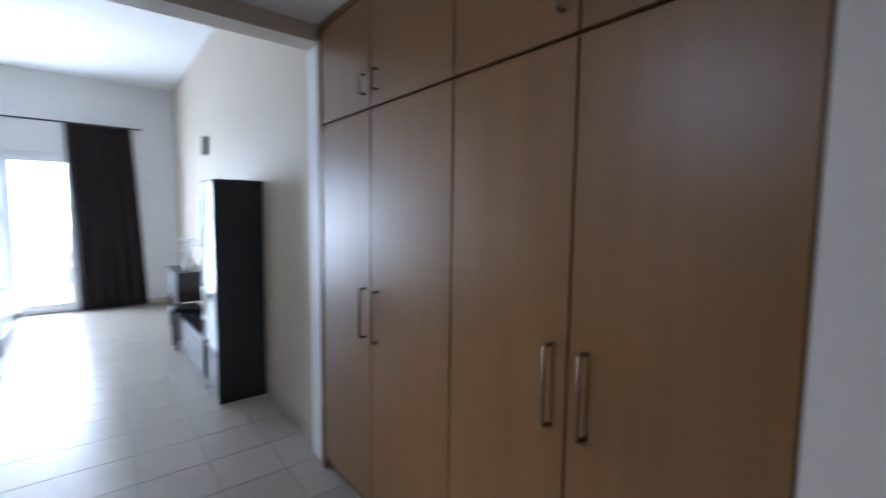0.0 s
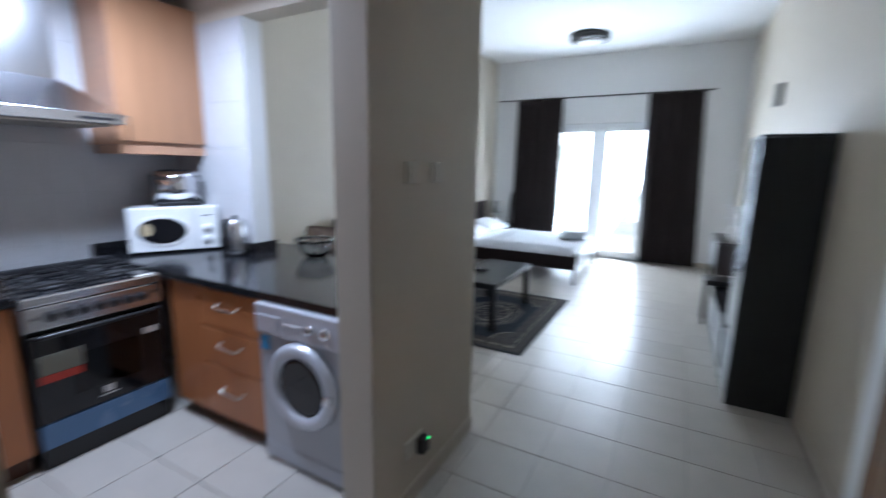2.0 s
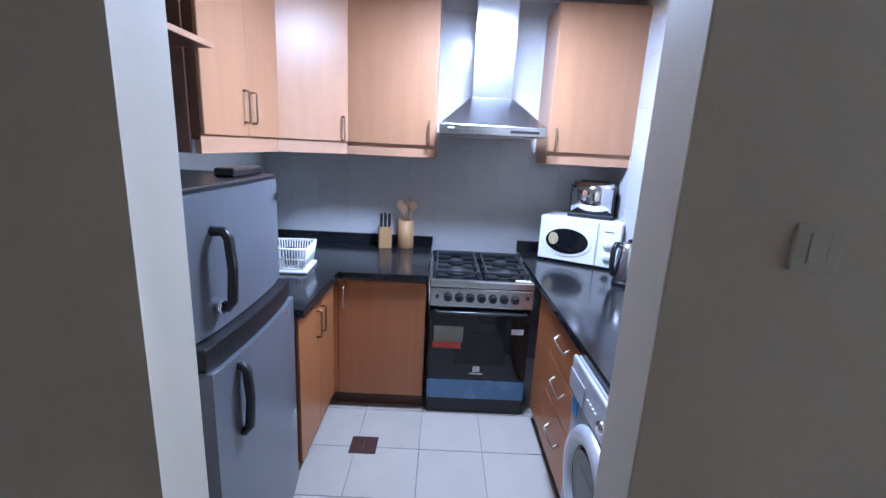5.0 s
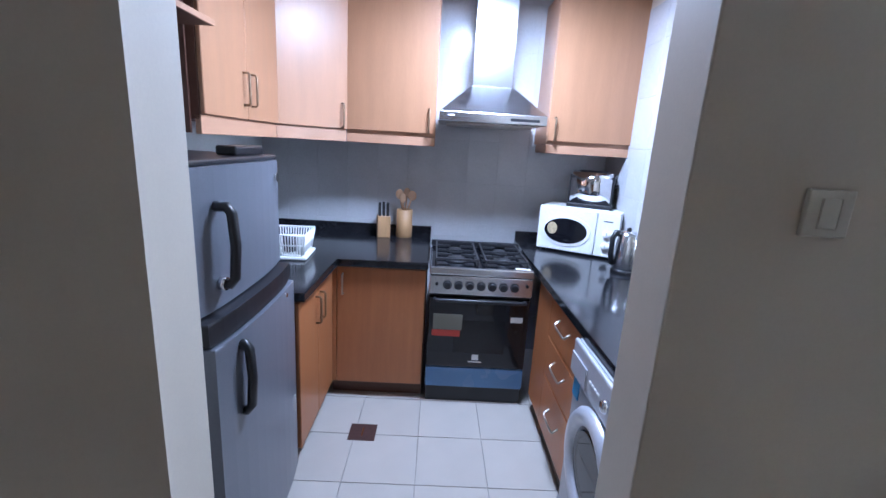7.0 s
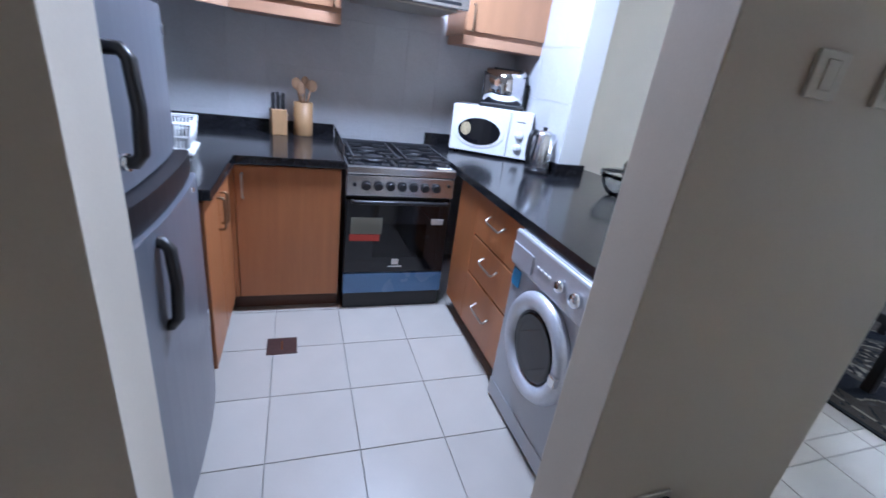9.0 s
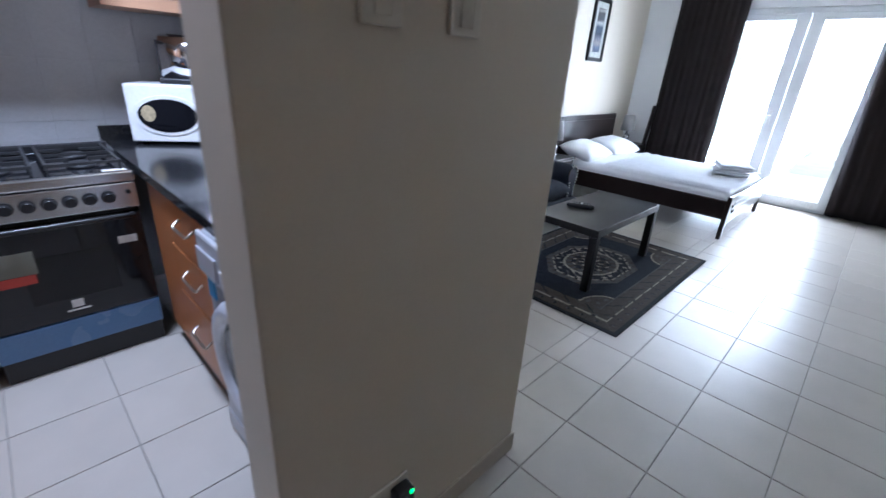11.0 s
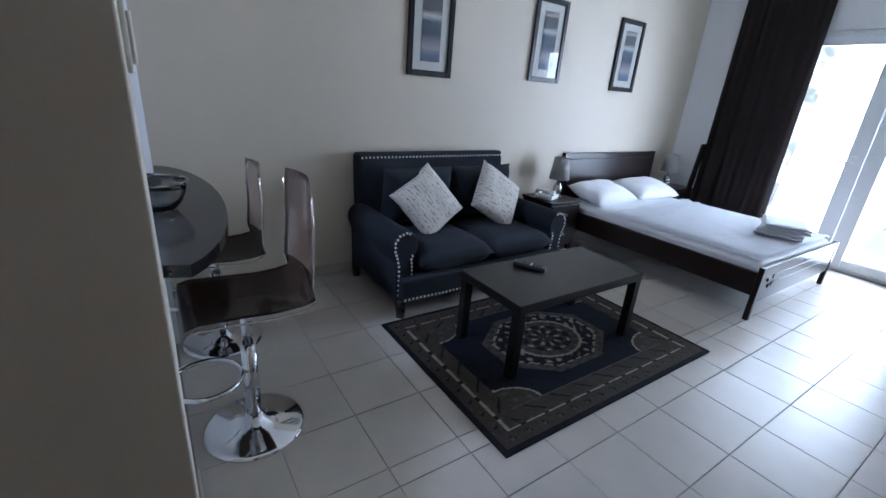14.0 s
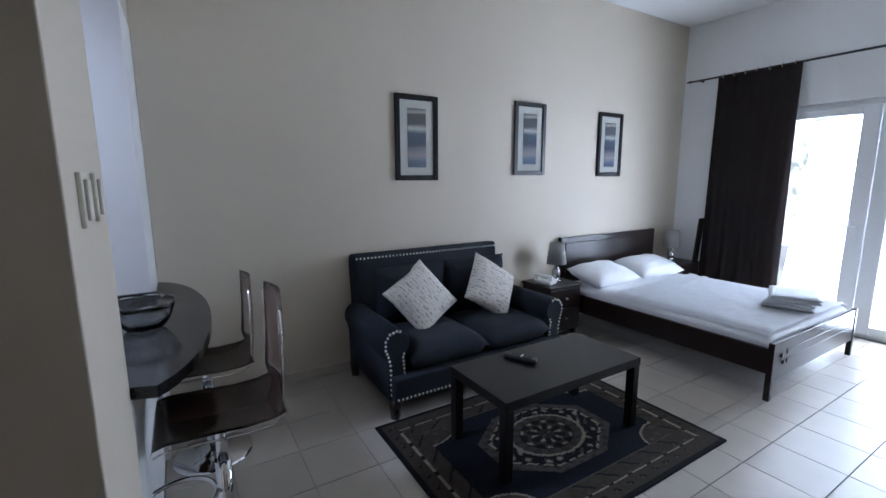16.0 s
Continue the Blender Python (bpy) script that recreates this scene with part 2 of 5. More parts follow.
def script_mat():
    """Off-white cloth with rows of dark scribble."""
    m = mat("script_print_cloth", (0.60, 0.57, 0.52), 0.95, var=0.05, bump=0.4, bscale=350, fine=0.08, spec=0.15)
    t = m.node_tree
    L, N = t.links.new, t.nodes.new
    b = t.nodes["Principled BSDF"]
    src = b.inputs["Base Color"].links[0].from_socket
    tc, wv, ns, mp = N("ShaderNodeTexCoord"), N("ShaderNodeTexWave"), N("ShaderNodeTexNoise"), N("ShaderNodeMapping")
    mp.inputs["Scale"].default_value = (1, 3.2, 1)
    L(tc.outputs["Object"], mp.inputs["Vector"])
    L(tc.outputs["Object"], wv.inputs["Vector"])
    L(mp.outputs["Vector"], ns.inputs["Vector"])
    wv.bands_direction = "Y"
    wv.inputs["Scale"].default_value, wv.inputs["Distortion"].default_value = 11, 6.0
    wv.inputs["Detail"].default_value, wv.inputs["Detail Scale"].default_value = 4, 6
    ns.inputs["Scale"].default_value, ns.inputs["Detail"].default_value = 22, 4
    m1, m2 = N("ShaderNodeMapRange"), N("ShaderNodeMapRange")
    m1.inputs["From Min"].default_value, m1.inputs["From Max"].default_value = 0.60, 0.84
    m2.inputs["From Min"].default_value, m2.inputs["From Max"].default_value = 0.46, 0.56
    L(wv.outputs["Fac"], m1.inputs["Value"])
    L(ns.outputs["Fac"], m2.inputs["Value"])
    mul, mx = N("ShaderNodeMath"), N("ShaderNodeMix")
    mul.operation = "MULTIPLY"
    L(m1.outputs[0], mul.inputs[0])
    L(m2.outputs[0], mul.inputs[1])
    mx.data_type = "RGBA"
    L(mul.outputs[0], mx.inputs["Factor"])
    L(src, mx.inputs[6])
    mx.inputs[7].default_value = (0.25, 0.24, 0.23, 1)
    L(mx.outputs[2], b.inputs["Base Color"])
    return m


SCRIPT = script_mat()


# ---- modelling helpers ----
def BM():
    return bmesh.new()


def box(bm, x0, x1, y0, y1, z0, z1, bev=0.0, seg=2, mi=0):
    r = bmesh.ops.create_cube(bm, size=1.0, matrix=Matrix.LocRotScale(((x0 + x1) / 2, (y0 + y1) / 2, (z0 + z1) / 2), None,
                                                                      (abs(x1 - x0), abs(y1 - y0), abs(z1 - z0))))
    vs = r["verts"]
    fs = {f for v in vs for f in v.link_faces}
    for f in fs:
        f.material_index = mi
    if bev:
        es = list({e for v in vs for e in v.link_edges})
        bmesh.ops.bevel(bm, geom=es, offset=bev, segments=seg, affect="EDGES", profile=0.5)
    return bm


def cyl(bm, p, q, r0, r1=None, seg=20, mi=0):
    """A closed round bar from p to q."""
    p, q = Vector(p), Vector(q)
    d = q - p
    m = Matrix.Translation((p + q) / 2) @ d.to_track_quat("Z", "Y").to_matrix().to_4x4()
    r = bmesh.ops.create_cone(bm, cap_ends=True, segments=seg, radius1=r0, radius2=r0 if r1 is None else r1, depth=d.length, matrix=m)
    for f in {f for v in r["verts"] for f in v.link_faces}:
        f.material_index = mi
        f.smooth = len(f.verts) == 4
    return bm


def tube(bm, pts, r, seg=8, closed=False):
    """A round bar along a bent line."""
    pts = [Vector(p) for p in pts]
    n, rings, up = len(pts), [], None
    for i, p in enumerate(pts):
        a = pts[(i - 1) % n] if closed or i else p
        b = pts[(i + 1) % n] if closed or i < n - 1 else p
        d = (b - a).normalized()
        up = d.orthogonal().normalized() if up is None else (up - d * up.dot(d)).normalized()
        s = d.cross(up)
        rings.append([bm.verts.new(p + r * (math.cos(k * math.tau / seg) * up + math.sin(k * math.tau / seg) * s)) for k in range(seg)])
    for i in range(n if closed else n - 1):
        A, B = rings[i], rings[(i + 1) % n]
        for k in range(seg):
            bm.faces.new((A[k], A[(k + 1) % seg], B[(k + 1) % seg], B[k])).smooth = True
    if not closed:
        bm.faces.new(rings[0][::-1])
        bm.faces.new(rings[-1])
    return bm


def lathe(bm, prof, seg=28, c=(0, 0, 0)):
    """A profile of (radius, height) turned round the z axis."""
    rings = [[bm.verts.new((c[0] + r * math.cos(k * math.tau / seg), c[1] + r * math.sin(k * math.tau / seg), c[2] + z)) for k in range(seg)] for r, z in prof]
    for A, B in zip(rings, rings[1:]):
        for k in range(seg):
            bm.faces.new((A[k], A[(k + 1) % seg], B[(k + 1) % seg], B[k])).smooth = True
    bm.faces.new(rings[0][::-1])
    bm.faces.new(rings[-1])
    return bm


def prism(bm, outline, z0, z1, bev=0.0, smooth=False):
    """An outline in x, y pulled up from z0 to z1."""
    lo, hi = [bm.verts.new((x, y, z0)) for x, y in outline], [bm.verts.new((x, y, z1)) for x, y in outline]
    fs = [bm.faces.new(lo[::-1]), bm.faces.new(hi)]
    n = len(lo)
    for i in range(n):
        bm.faces.new((lo[i], lo[(i + 1) % n], hi[(i + 1) % n], hi[i])).smooth = smooth
    if bev:
        bmesh.ops.bevel(bm, geom=[e for f in fs for e in f.edges], offset=bev, segments=2, affect="EDGES", profile=0.5)
    bmesh.ops.recalc_face_normals(bm, faces=bm.faces)
    return bm


def puff(bm, sx, sy, sz, p=4.0, n=18, wob=0.0, seed=0, edge=0.12):
    """A stuffed cushion: a square sheet in x, y blown up in z, with a pinched rim."""
    g = {}
    for side in (1, -1):
        for i in range(n + 1):
            for j in range(n + 1):
                u, v = 2 * i / n - 1, 2 * j / n - 1
                rim = i in (0, n) or j in (0, n)
                if side < 0 and rim:
                    g[side, i, j] = g[1, i, j]
                    continue
                h = ((1 - abs(u) ** p) * (1 - abs(v) ** p)) ** 0.5
                pull = 1 - 0.06 * (1 - abs(u) ** 2) * abs(v) ** 3
                pull2 = 1 - 0.06 * (1 - abs(v) ** 2) * abs(u) ** 3
                w = wob * noise.noise(Vector((u * 2.3 + seed, v * 2.3, side * 3.0)))
                g[side, i, j] = bm.verts.new((u * sx / 2 * pull2, v * sy / 2 * pull, side * (edge * 0 + h * (sz / 2 + w))))
    for side in (1, -1):
        for i in range(n):
            for j in range(n):
                q = [g[side, i, j], g[side, i + 1, j], g[side, i + 1, j + 1], g[side, i, j + 1]]
                bm.faces.new(q if side > 0 else q[::-1]).smooth = True
    return bm


def mesh(bm, name, *mats):
    me = bpy.data.meshes.new(name)
    bm.to_mesh(me)
    bm.free()
    for m in mats:
        me.materials.append(m)
    return me


def part(name, bm, material, parent, label="", at=None):
    """One mesh object under a thing or a part."""
    ob = new(name, mesh(bm, name, *(material if isinstance(material, (list, tuple)) else (material,))))
    ob.parent = parent
    if at is not None:
        ob.matrix_local = at
    if label:
        ob["label"] = label
    return ob


def thing(name, m, label, category, group=""):
    ob = new(name)
    ob.empty_display_size = 0.1
    ob.matrix_world = m
    return tagged(ob, label, category, group)


def struct(name, bm, material, label, category):
    ob = new(name, mesh(bm, name, *(material if isinstance(material, (list, tuple)) else (material,))))
    return tagged(ob, label, category, kind="structure")


def at(x, y, z=0, rz=0, rx=0, ry=0):
    return pose(x, y, z, rx, ry, rz)


def B(x0, x1, y0, y1, z0, z1, bev=0.0, seg=2):
    return box(BM(), x0, x1, y0, y1, z0, z1, bev, seg)


def bow_handle(parent, m, length, out=0.03, r=0.005, material=None, flat=False):
    """A bar handle along local z, standing off along local x."""
    h = length / 2
    pts = [(0, 0, -h), (out * 0.8, 0, -h), (out, 0, -h + 0.008), (out, 0, h - 0.008), (out * 0.8, 0, h), (0, 0, h)]
    return part("handle", tube(BM(), pts, r, 8), material or NICKEL, parent, at=m)


# ---- the setting ----
KZ, KK, LZ, BZ = 2.48, 2.57, 3.32, 2.39      # kitchen and corridor ceiling, living ceiling, beam underside
WX, EX, WY = -2.285, 1.56, 9.40     # living room: west wall, east wall, window wall
KX, KY = -2.52, 1.165               # kitchen: west wall, south wall
CT, CB = 0.885, 0.843             # counter top and its underside
FX = -0.116                        # face of the wall between corridor and kitchen

struct("wall_living_west", B(WX - 0.2, WX, 3.777, WY + 0.2, 0, LZ), WALL, "cream painted plaster wall behind the sofa and bed", "wall")
struct("wall_kitchen_west", B(KX - 0.2, KX, KY - 0.2, 3.63, 0, KK), WGROUT, "white tiled kitchen wall behind the cooker", "wall")
struct("wall_kitchen_south", B(KX, -0.277, KY - 0.2, KY, 0, KK), WGROUT, "tiled kitchen wall behind the fridge", "wall")
struct("wall_stub", B(KX - 0.2, -1.70, 3.63, 3.775, 0, BZ), WHITE_WALL, "white wall stub between kitchen and living room", "wall")
struct("wall_bar", B(-1.698, -0.65, 3.675, 3.75, 0, CB - 0.003), WHITE_WALL, "white half wall under the breakfast bar", "wall")
pb = box(BM(), -0.277, FX, 2.865, 3.757, 0, KZ + 0.002, 0.004)
box(pb, -0.645, -0.279, 3.66, 3.755, 0, BZ)
struct("wall_pier", pb, WALL, "cream painted pier between kitchen and living room", "wall")
struct("wall_corridor_west", B(-0.277, FX, -1.2, 1.896, 0, KZ), WALL, "cream painted corridor wall beside the kitchen opening", "wall")
bmw = B(-0.521, EX + 0.2, 3.64, 3.80, BZ, LZ)
box(bmw, KX - 0.2, -0.523, 3.63, 3.775, BZ, LZ)
struct("wall_beam", bmw, WALL, "plastered beam where the ceiling steps up", "wall")
struct("wall_east", B(EX, EX + 0.2, 3.81, WY + 0.2, 0, LZ), WALL, "cream painted wall behind the black cabinets", "wall")
struct("wall_pilaster", box(BM(), 1.51, EX + 0.2, 3.638, 3.805, 0, BZ - 0.003, 0.004), WHITE_WALL, "white plastered pilaster at the wardrobe's end", "wall")
struct("wall_wardrobe_back", B(2.12, 2.25, 1.49, 3.636, 0, KZ), WALL, "plain wall behind the wardrobe", "wall")
struct("wall_corridor_east", B(1.485, 2.25, -1.2, 1.487, 0, KZ), WALL, "cream painted corridor wall beside the wardrobe", "wall")
struct("wall_corridor_south", B(-0.277, 2.25, -1.4, -1.2, 0, KZ), WALL, "plain wall closing the corridor", "wall")
struct("ceiling_low", B(FX + 0.002, 2.25, -1.4, 3.638, KZ, KZ + 0.15), CEIL, "white painted ceiling over the corridor", "ceiling")
struct("ceiling_kitchen", B(KX - 0.2, FX, KY - 0.2, 3.628, KK, KK + 0.15), CEIL, "white painted ceiling over the kitchen", "ceiling")
struct("wall_lintel", B(-0.277, FX, -1.4, 3.638, KZ + 0.004, KK - 0.002), WHITE_WALL, "plastered head over the kitchen opening", "wall")
struct("ceiling_living", B(KX - 0.2, EX + 0.2, 3.64, WY + 0.2, LZ, LZ + 0.15), CEIL, "white painted high living room ceiling", "ceiling")
OX0, OX1, OZ = -1.33, 0.43, 2.235
wb = BM()
box(wb, WX, OX0, WY, WY + 0.2, 0, LZ)
box(wb, OX1, EX, WY, WY + 0.2, 0, LZ)
box(wb, OX0, OX1, WY, WY + 0.2, OZ, LZ)
struct("wall_window", wb, WHITE_WALL, "white wall round the balcony door", "wall")
struct("floor", B(KX, 2.2, -1.2, WY + 0.2, -0.12, -0.006), GROUT, "cream ceramic tiled floor with grey joints", "floor")
floor = bpy.data.objects["floor"]


def skirting(name, *bits):
    bm = BM()
    for b in bits:
        box(bm, *b, 0.003, 1)
    return struct(name, bm, SKIRT, "beige tile skirting along the wall foot", "skirting")


skirting("baseboard_pier", (FX, FX + 0.010, 2.873, 3.767, 0, 0.085), (-0.645, FX + 0.01, 3.757, 3.767, 0, 0.085))
skirting("baseboard_corridor", (FX, FX + 0.010, -1.2, 1.89, 0, 0.085))
skirting("baseboard_west", (WX, WX + 0.010, 3.777, WY, 0, 0.08))
skirting("baseboard_east", (EX - 0.010, EX, 3.81, WY, 0, 0.08))
skirting("baseboard_window_left", (WX + 0.01, OX0 - 0.02, WY - 0.010, WY, 0, 0.08))
skirting("baseboard_window_right", (OX1 + 0.02, EX - 0.01, WY - 0.010, WY, 0, 0.08))

# balcony door: two white leaves in a frame
door = tagged(new("door_balcony"), "white two-leaf glazed balcony door, closed", "door", kind="structure")
door.matrix_world = at(-0.45, WY + 0.06, 0)
fb = BM()
for b in ((-0.88, -0.815, -0.03, 0.04, 0, OZ), (0.815, 0.88, -0.03, 0.04, 0, OZ), (-0.815, 0.815, -0.03, 0.04, OZ - 0.06, OZ), (-0.815, 0.815, -0.03, 0.04, 0, 0.035)):
    box(fb, *b, 0.004, 1)
part("door_frame", fb, UPVC, door)
for s in (-1, 1):
    lb = BM()
    x0, x1 = (-0.813, -0.004) if s < 0 else (0.004, 0.813)
    box(lb, x0, x0 + 0.13, -0.05, 0.02, 0.037, OZ - 0.062, 0.006)
    box(lb, x1 - 0.13, x1, -0.05, 0.02, 0.037, OZ - 0.062, 0.006)
    box(lb, x0 + 0.13, x1 - 0.13, -0.05, 0.02, 0.037, 0.125, 0.004)
    box(lb, x0 + 0.13, x1 - 0.13, -0.05, 0.02, OZ - 0.062 - 0.07, OZ - 0.062, 0.004)
    leaf = part("door_leaf", lb, UPVC, door)
    pane = part("pane", B(x0 + 0.125, x1 - 0.125, -0.018, -0.012, 0.12, OZ - 0.127), PANE, leaf, "clear glass pane")
    pane.visible_shadow = False
    if s < 0:
        hb = box(BM(), -0.10, -0.065, -0.062, -0.05, 0.95, 1.12, 0.004)
        tube(hb, [(-0.082, -0.055, 1.06), (-0.082, -0.10, 1.06), (-0.10, -0.105, 1.06), (-0.20, -0.105, 1.06)], 0.009)
        part("door_handle", hb, WHITE_PL, leaf)
struct("ground", B(-40, 40, WY + 0.2, 70, -0.3, -0.05), BALCONY, "pale balcony and ground outside the door", "ground")


# daylight glare is put in as emission, broken by dark leaf specks
def foliage_backdrop():
    m = bpy.data.materials.new("glowing_foliage")
    m.use_nodes = True
    t = m.node_tree
    L, N = t.links.new, t.nodes.new
    b = t.nodes["Principled BSDF"]
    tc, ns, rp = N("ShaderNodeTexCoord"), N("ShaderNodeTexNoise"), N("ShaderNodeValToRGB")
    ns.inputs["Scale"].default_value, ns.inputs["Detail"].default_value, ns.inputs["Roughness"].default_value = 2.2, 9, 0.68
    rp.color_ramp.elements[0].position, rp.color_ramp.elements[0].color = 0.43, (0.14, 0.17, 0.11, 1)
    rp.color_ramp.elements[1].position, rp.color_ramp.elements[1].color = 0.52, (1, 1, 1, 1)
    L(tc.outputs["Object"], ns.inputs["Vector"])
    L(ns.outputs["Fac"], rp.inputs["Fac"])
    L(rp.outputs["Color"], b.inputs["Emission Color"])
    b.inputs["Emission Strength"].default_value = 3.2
    return m


struct("backdrop", B(-12, 12, 16.0, 16.1, -0.05, 9), foliage_backdrop(), "garden backdrop beyond the balcony, glowing white in place of sunlight", "backdrop")


# ---- wardrobe ----
WF = 1.50
ward = thing("wardrobe", at(WF, 1.49, 0), "built-in brown wood veneer wardrobe with tall doors, all closed", "wardrobe")
part("body", B(0.024, 0.60, 0.002, 2.135, 0.06, 2.44), WARD_EDGE, ward)
part("plinth", B(0.03, 0.58, 0.002, 2.135, 0, 0.058), PLINTH, ward)
part("end_post", B(-0.004, 0.022, 2.095, 2.143, 0, 2.44, 0.002), WARD_EDGE, ward, "dark stained end strip")
part("cornice", B(0.0, 0.05, 0.0, 2.143, 2.444, 2.475, 0.003), WARD, ward)
seams = (0.004, 0.497, 0.993, 1.566, 2.092)
for i, (a, b) in enumerate(zip(seams, seams[1:])):
    g = 0.0018 if i in (0, 2) else 0.003
    d = part("door", B(0.0, 0.021, a + g, b - g, 0.065, 1.933, 0.003, 1), WARD, ward)
    u = part("upper_door", B(0.0, 0.021, a + g, b - g, 1.943, 2.435, 0.003, 1), WARD, ward)
    hy = (b - 0.055) if i in (0, 2) else (a + 0.055)
    bow_handle(d, at(0, hy, 1.0, 180), 0.232, 0.032, 0.006, BRONZE)
    bow_handle(u, at(0, hy, 2.05, 180), 0.085, 0.028, 0.005, BRONZE)

# switches and the plug-in on the pier
for y in (3.12, 3.325):
    sw = thing("light_switch", at(FX, y, 1.462), "cream plastic wall switch plate", "switch", "switches on the pier")
    part("plate", B(0, 0.010, -0.043, 0.043, -0.043, 0.043, 0.003), SWITCH, sw)
    part("rocker", B(0.010, 0.0125, -0.018, 0.018, -0.028, 0.028, 0.002, 1), SWITCH, sw)
for x in (-0.277, -0.46):
    sw = thing("light_switch", at(x, 3.757, 1.485), "cream plastic rocker switch plate on the pier's end", "switch", "switches on the pier")
    part("plate", B(-0.040, 0.040, 0, 0.010, -0.06, 0.06, 0.003), SWITCH, sw)
    part("rocker", B(-0.02, 0.02, 0.010, 0.018, -0.045, 0.045, 0.002, 1), SWITCH, sw)
so = thing("wall_socket", at(FX, 3.178, 0.27), "cream wall socket with a small black plug-in and green light", "socket")
part("plate", B(0, 0.008, -0.10, 0.043, -0.043, 0.043, 0.003), CREAM_PL, so)
part("plug_in", B(0.009, 0.05, -0.025, 0.035, -0.045, 0.03, 0.008), BLACK, so, "black plug-in night light")
part("led", B(0.040, 0.0525, 0.014, 0.028, 0.015, 0.026, 0.003), GREEN, so, "green glowing light")


# ---- kitchen ----


def cabinet_doors(parent, widths, z0, z1, handles, hz, m, gap=0.003, material=None, hl=0.14):
    """Doors along local y with their faces at local x 0, facing +x."""
    y = 0.0
    for w, h in zip(widths, handles):
        d = part("door", B(0.0, 0.019, y + gap, y + w - gap, z0, z1, 0.003, 1), material or BEECH, parent, at=m)
        if h:
            bow_handle(d, at(0.019, y + (w - 0.04 if h > 0 else 0.04), hz), hl, 0.028, 0.0055, BRONZE)
        y += w


# wall cabinets: a two-door unit, a corner unit and two singles
UB, UT = 1.587, 2.47
u1 = thing("wall_cabinet", at(-1.875, 1.50, 0, 90), "beech veneer wall cabinet with two doors", "cabinet", "kitchen wall cabinets")
part("body", B(-0.30, -0.002, -0.79, 0, UB, UT), DARKIN, u1)
cabinet_doors(u1, (0.395, 0.395), UB + 0.02, UT, (1, -1), 1.74, at(0, -0.79, 0))
part("valance", B(-0.02, 0.004, -0.79, 0, UB - 0.055, UB + 0.017, 0.002), BEECH_EDGE, u1)
u2 = thing("wall_cabinet", at(-1.877, 1.502, 0, 45), "beech veneer corner wall cabinet with a slanted door", "cabinet", "kitchen wall cabinets")
dl = math.hypot(0.29, 0.331)
u2.matrix_world = at(-1.877, 1.502, 0, math.degrees(math.atan2(0.331, -0.29)) - 90)
part("body", prism(BM(), [(-0.004, 0.0), (-0.004, dl), (-0.20, dl - 0.02), (-0.20, 0.02)], UB, UT), DARKIN, u2)
cabinet_doors(u2, (dl,), UB + 0.02, UT, (1,), 1.685, at(0, 0, 0))
part("valance", B(-0.02, 0.004, 0, dl, UB - 0.055, UB + 0.017, 0.002), BEECH_EDGE, u2)
u3 = thing("wall_cabinet", at(-2.17, 1.836, 0), "beech veneer single wall cabinet beside the hood", "cabinet", "kitchen wall cabinets")
part("body", B(-0.348, -0.002, 0, 0.555, UB, UT), BEECH_EDGE, u3)
cabinet_doors(u3, (0.555,), UB + 0.02, UT, (1,), 1.685, at(0, 0, 0))
part("valance", B(-0.29, 0.004, 0, 0.555, UB - 0.055, UB - 0.002, 0.002), BEECH_EDGE, u3)
u4 = thing("wall_cabinet", at(-2.17, 3.096, 0), "beech veneer wall cabinet above the microwave", "cabinet", "kitchen wall cabinets")
part("body", B(-0.348, -0.002, 0, 0.598, UB, UT), BEECH_EDGE, u4)
cabinet_doors(u4, (0.598,), UB + 0.02, UT, (-1,), 1.678, at(0, 0, 0))
part("valance", B(-0.29, 0.004, 0, 0.598, UB - 0.055, UB - 0.002, 0.002), BEECH_EDGE, u4)
us = thing("wall_shelf", at(-1.07, 1.168, 0), "open wood shelf over the fridge, panels coloured dark for shade, with a pale front edge", "shelf")
part("board", B(0, 0.79, 0.0, 0.41, 1.915, 1.933), DARKIN, us)
part("edge_strip", B(0, 0.79, 0.41, 0.418, 1.914, 1.934, 0.001, 1), BEECH_EDGE, us, "pale beech edge")
# the dark brown of these two panels includes the shade around the shelf
part("side_panel", B(-0.012, -0.001, 0, 0.30, 1.535, UT), DARKIN, us)
part("back_panel", B(0, 0.79, 0.0, 0.012, 1.935, UT), DARKIN, us)

# base cabinets
bl = thing("base_cabinet", at(-1.135, 1.825, 0, 90), "reddish wood base cabinet with two doors, beside the fridge", "cabinet", "kitchen base cabinets")
part("body", B(-0.62, -0.002, 0.0, 0.615, 0.10, CB - 0.003), DARKIN, bl)
part("plinth", B(-0.6, -0.05, 0.0, 0.615, 0, 0.098), PLINTH, bl)
cabinet_doors(bl, (0.3075, 0.3075), 0.10, CB - 0.01, (1, -1), 0.70, at(0, 0, 0), material=BASEWOOD)
bc = thing("base_cabinet", at(-1.772, 1.83, 0), "reddish wood corner base cabinet beside the cooker", "cabinet", "kitchen base cabinets")
part("body", B(-0.70, -0.002, 0.0, 0.555, 0.10, CB - 0.003), DARKIN, bc)
part("plinth", B(-0.6, -0.04, 0.0, 0.555, 0, 0.098), PLINTH, bc)
part("door", B(0, 0.019, 0.04, 0.553, 0.10, CB - 0.01, 0.003, 1), BASEWOOD, bc)
part("filler_strip", B(0, 0.017, 0.0, 0.037, 0.10, CB - 0.01, 0.002, 1), BASEWOOD, bc)
bow_handle(bc.children[2], at(0.019, 0.075, 0.73), 0.12, 0.028, 0.0055, NICKEL)
bd = thing("drawer_unit", at(-0.935, 3.062, 0, -90), "reddish wood drawer unit with three drawers beside the washing machine", "cabinet", "kitchen base cabinets")
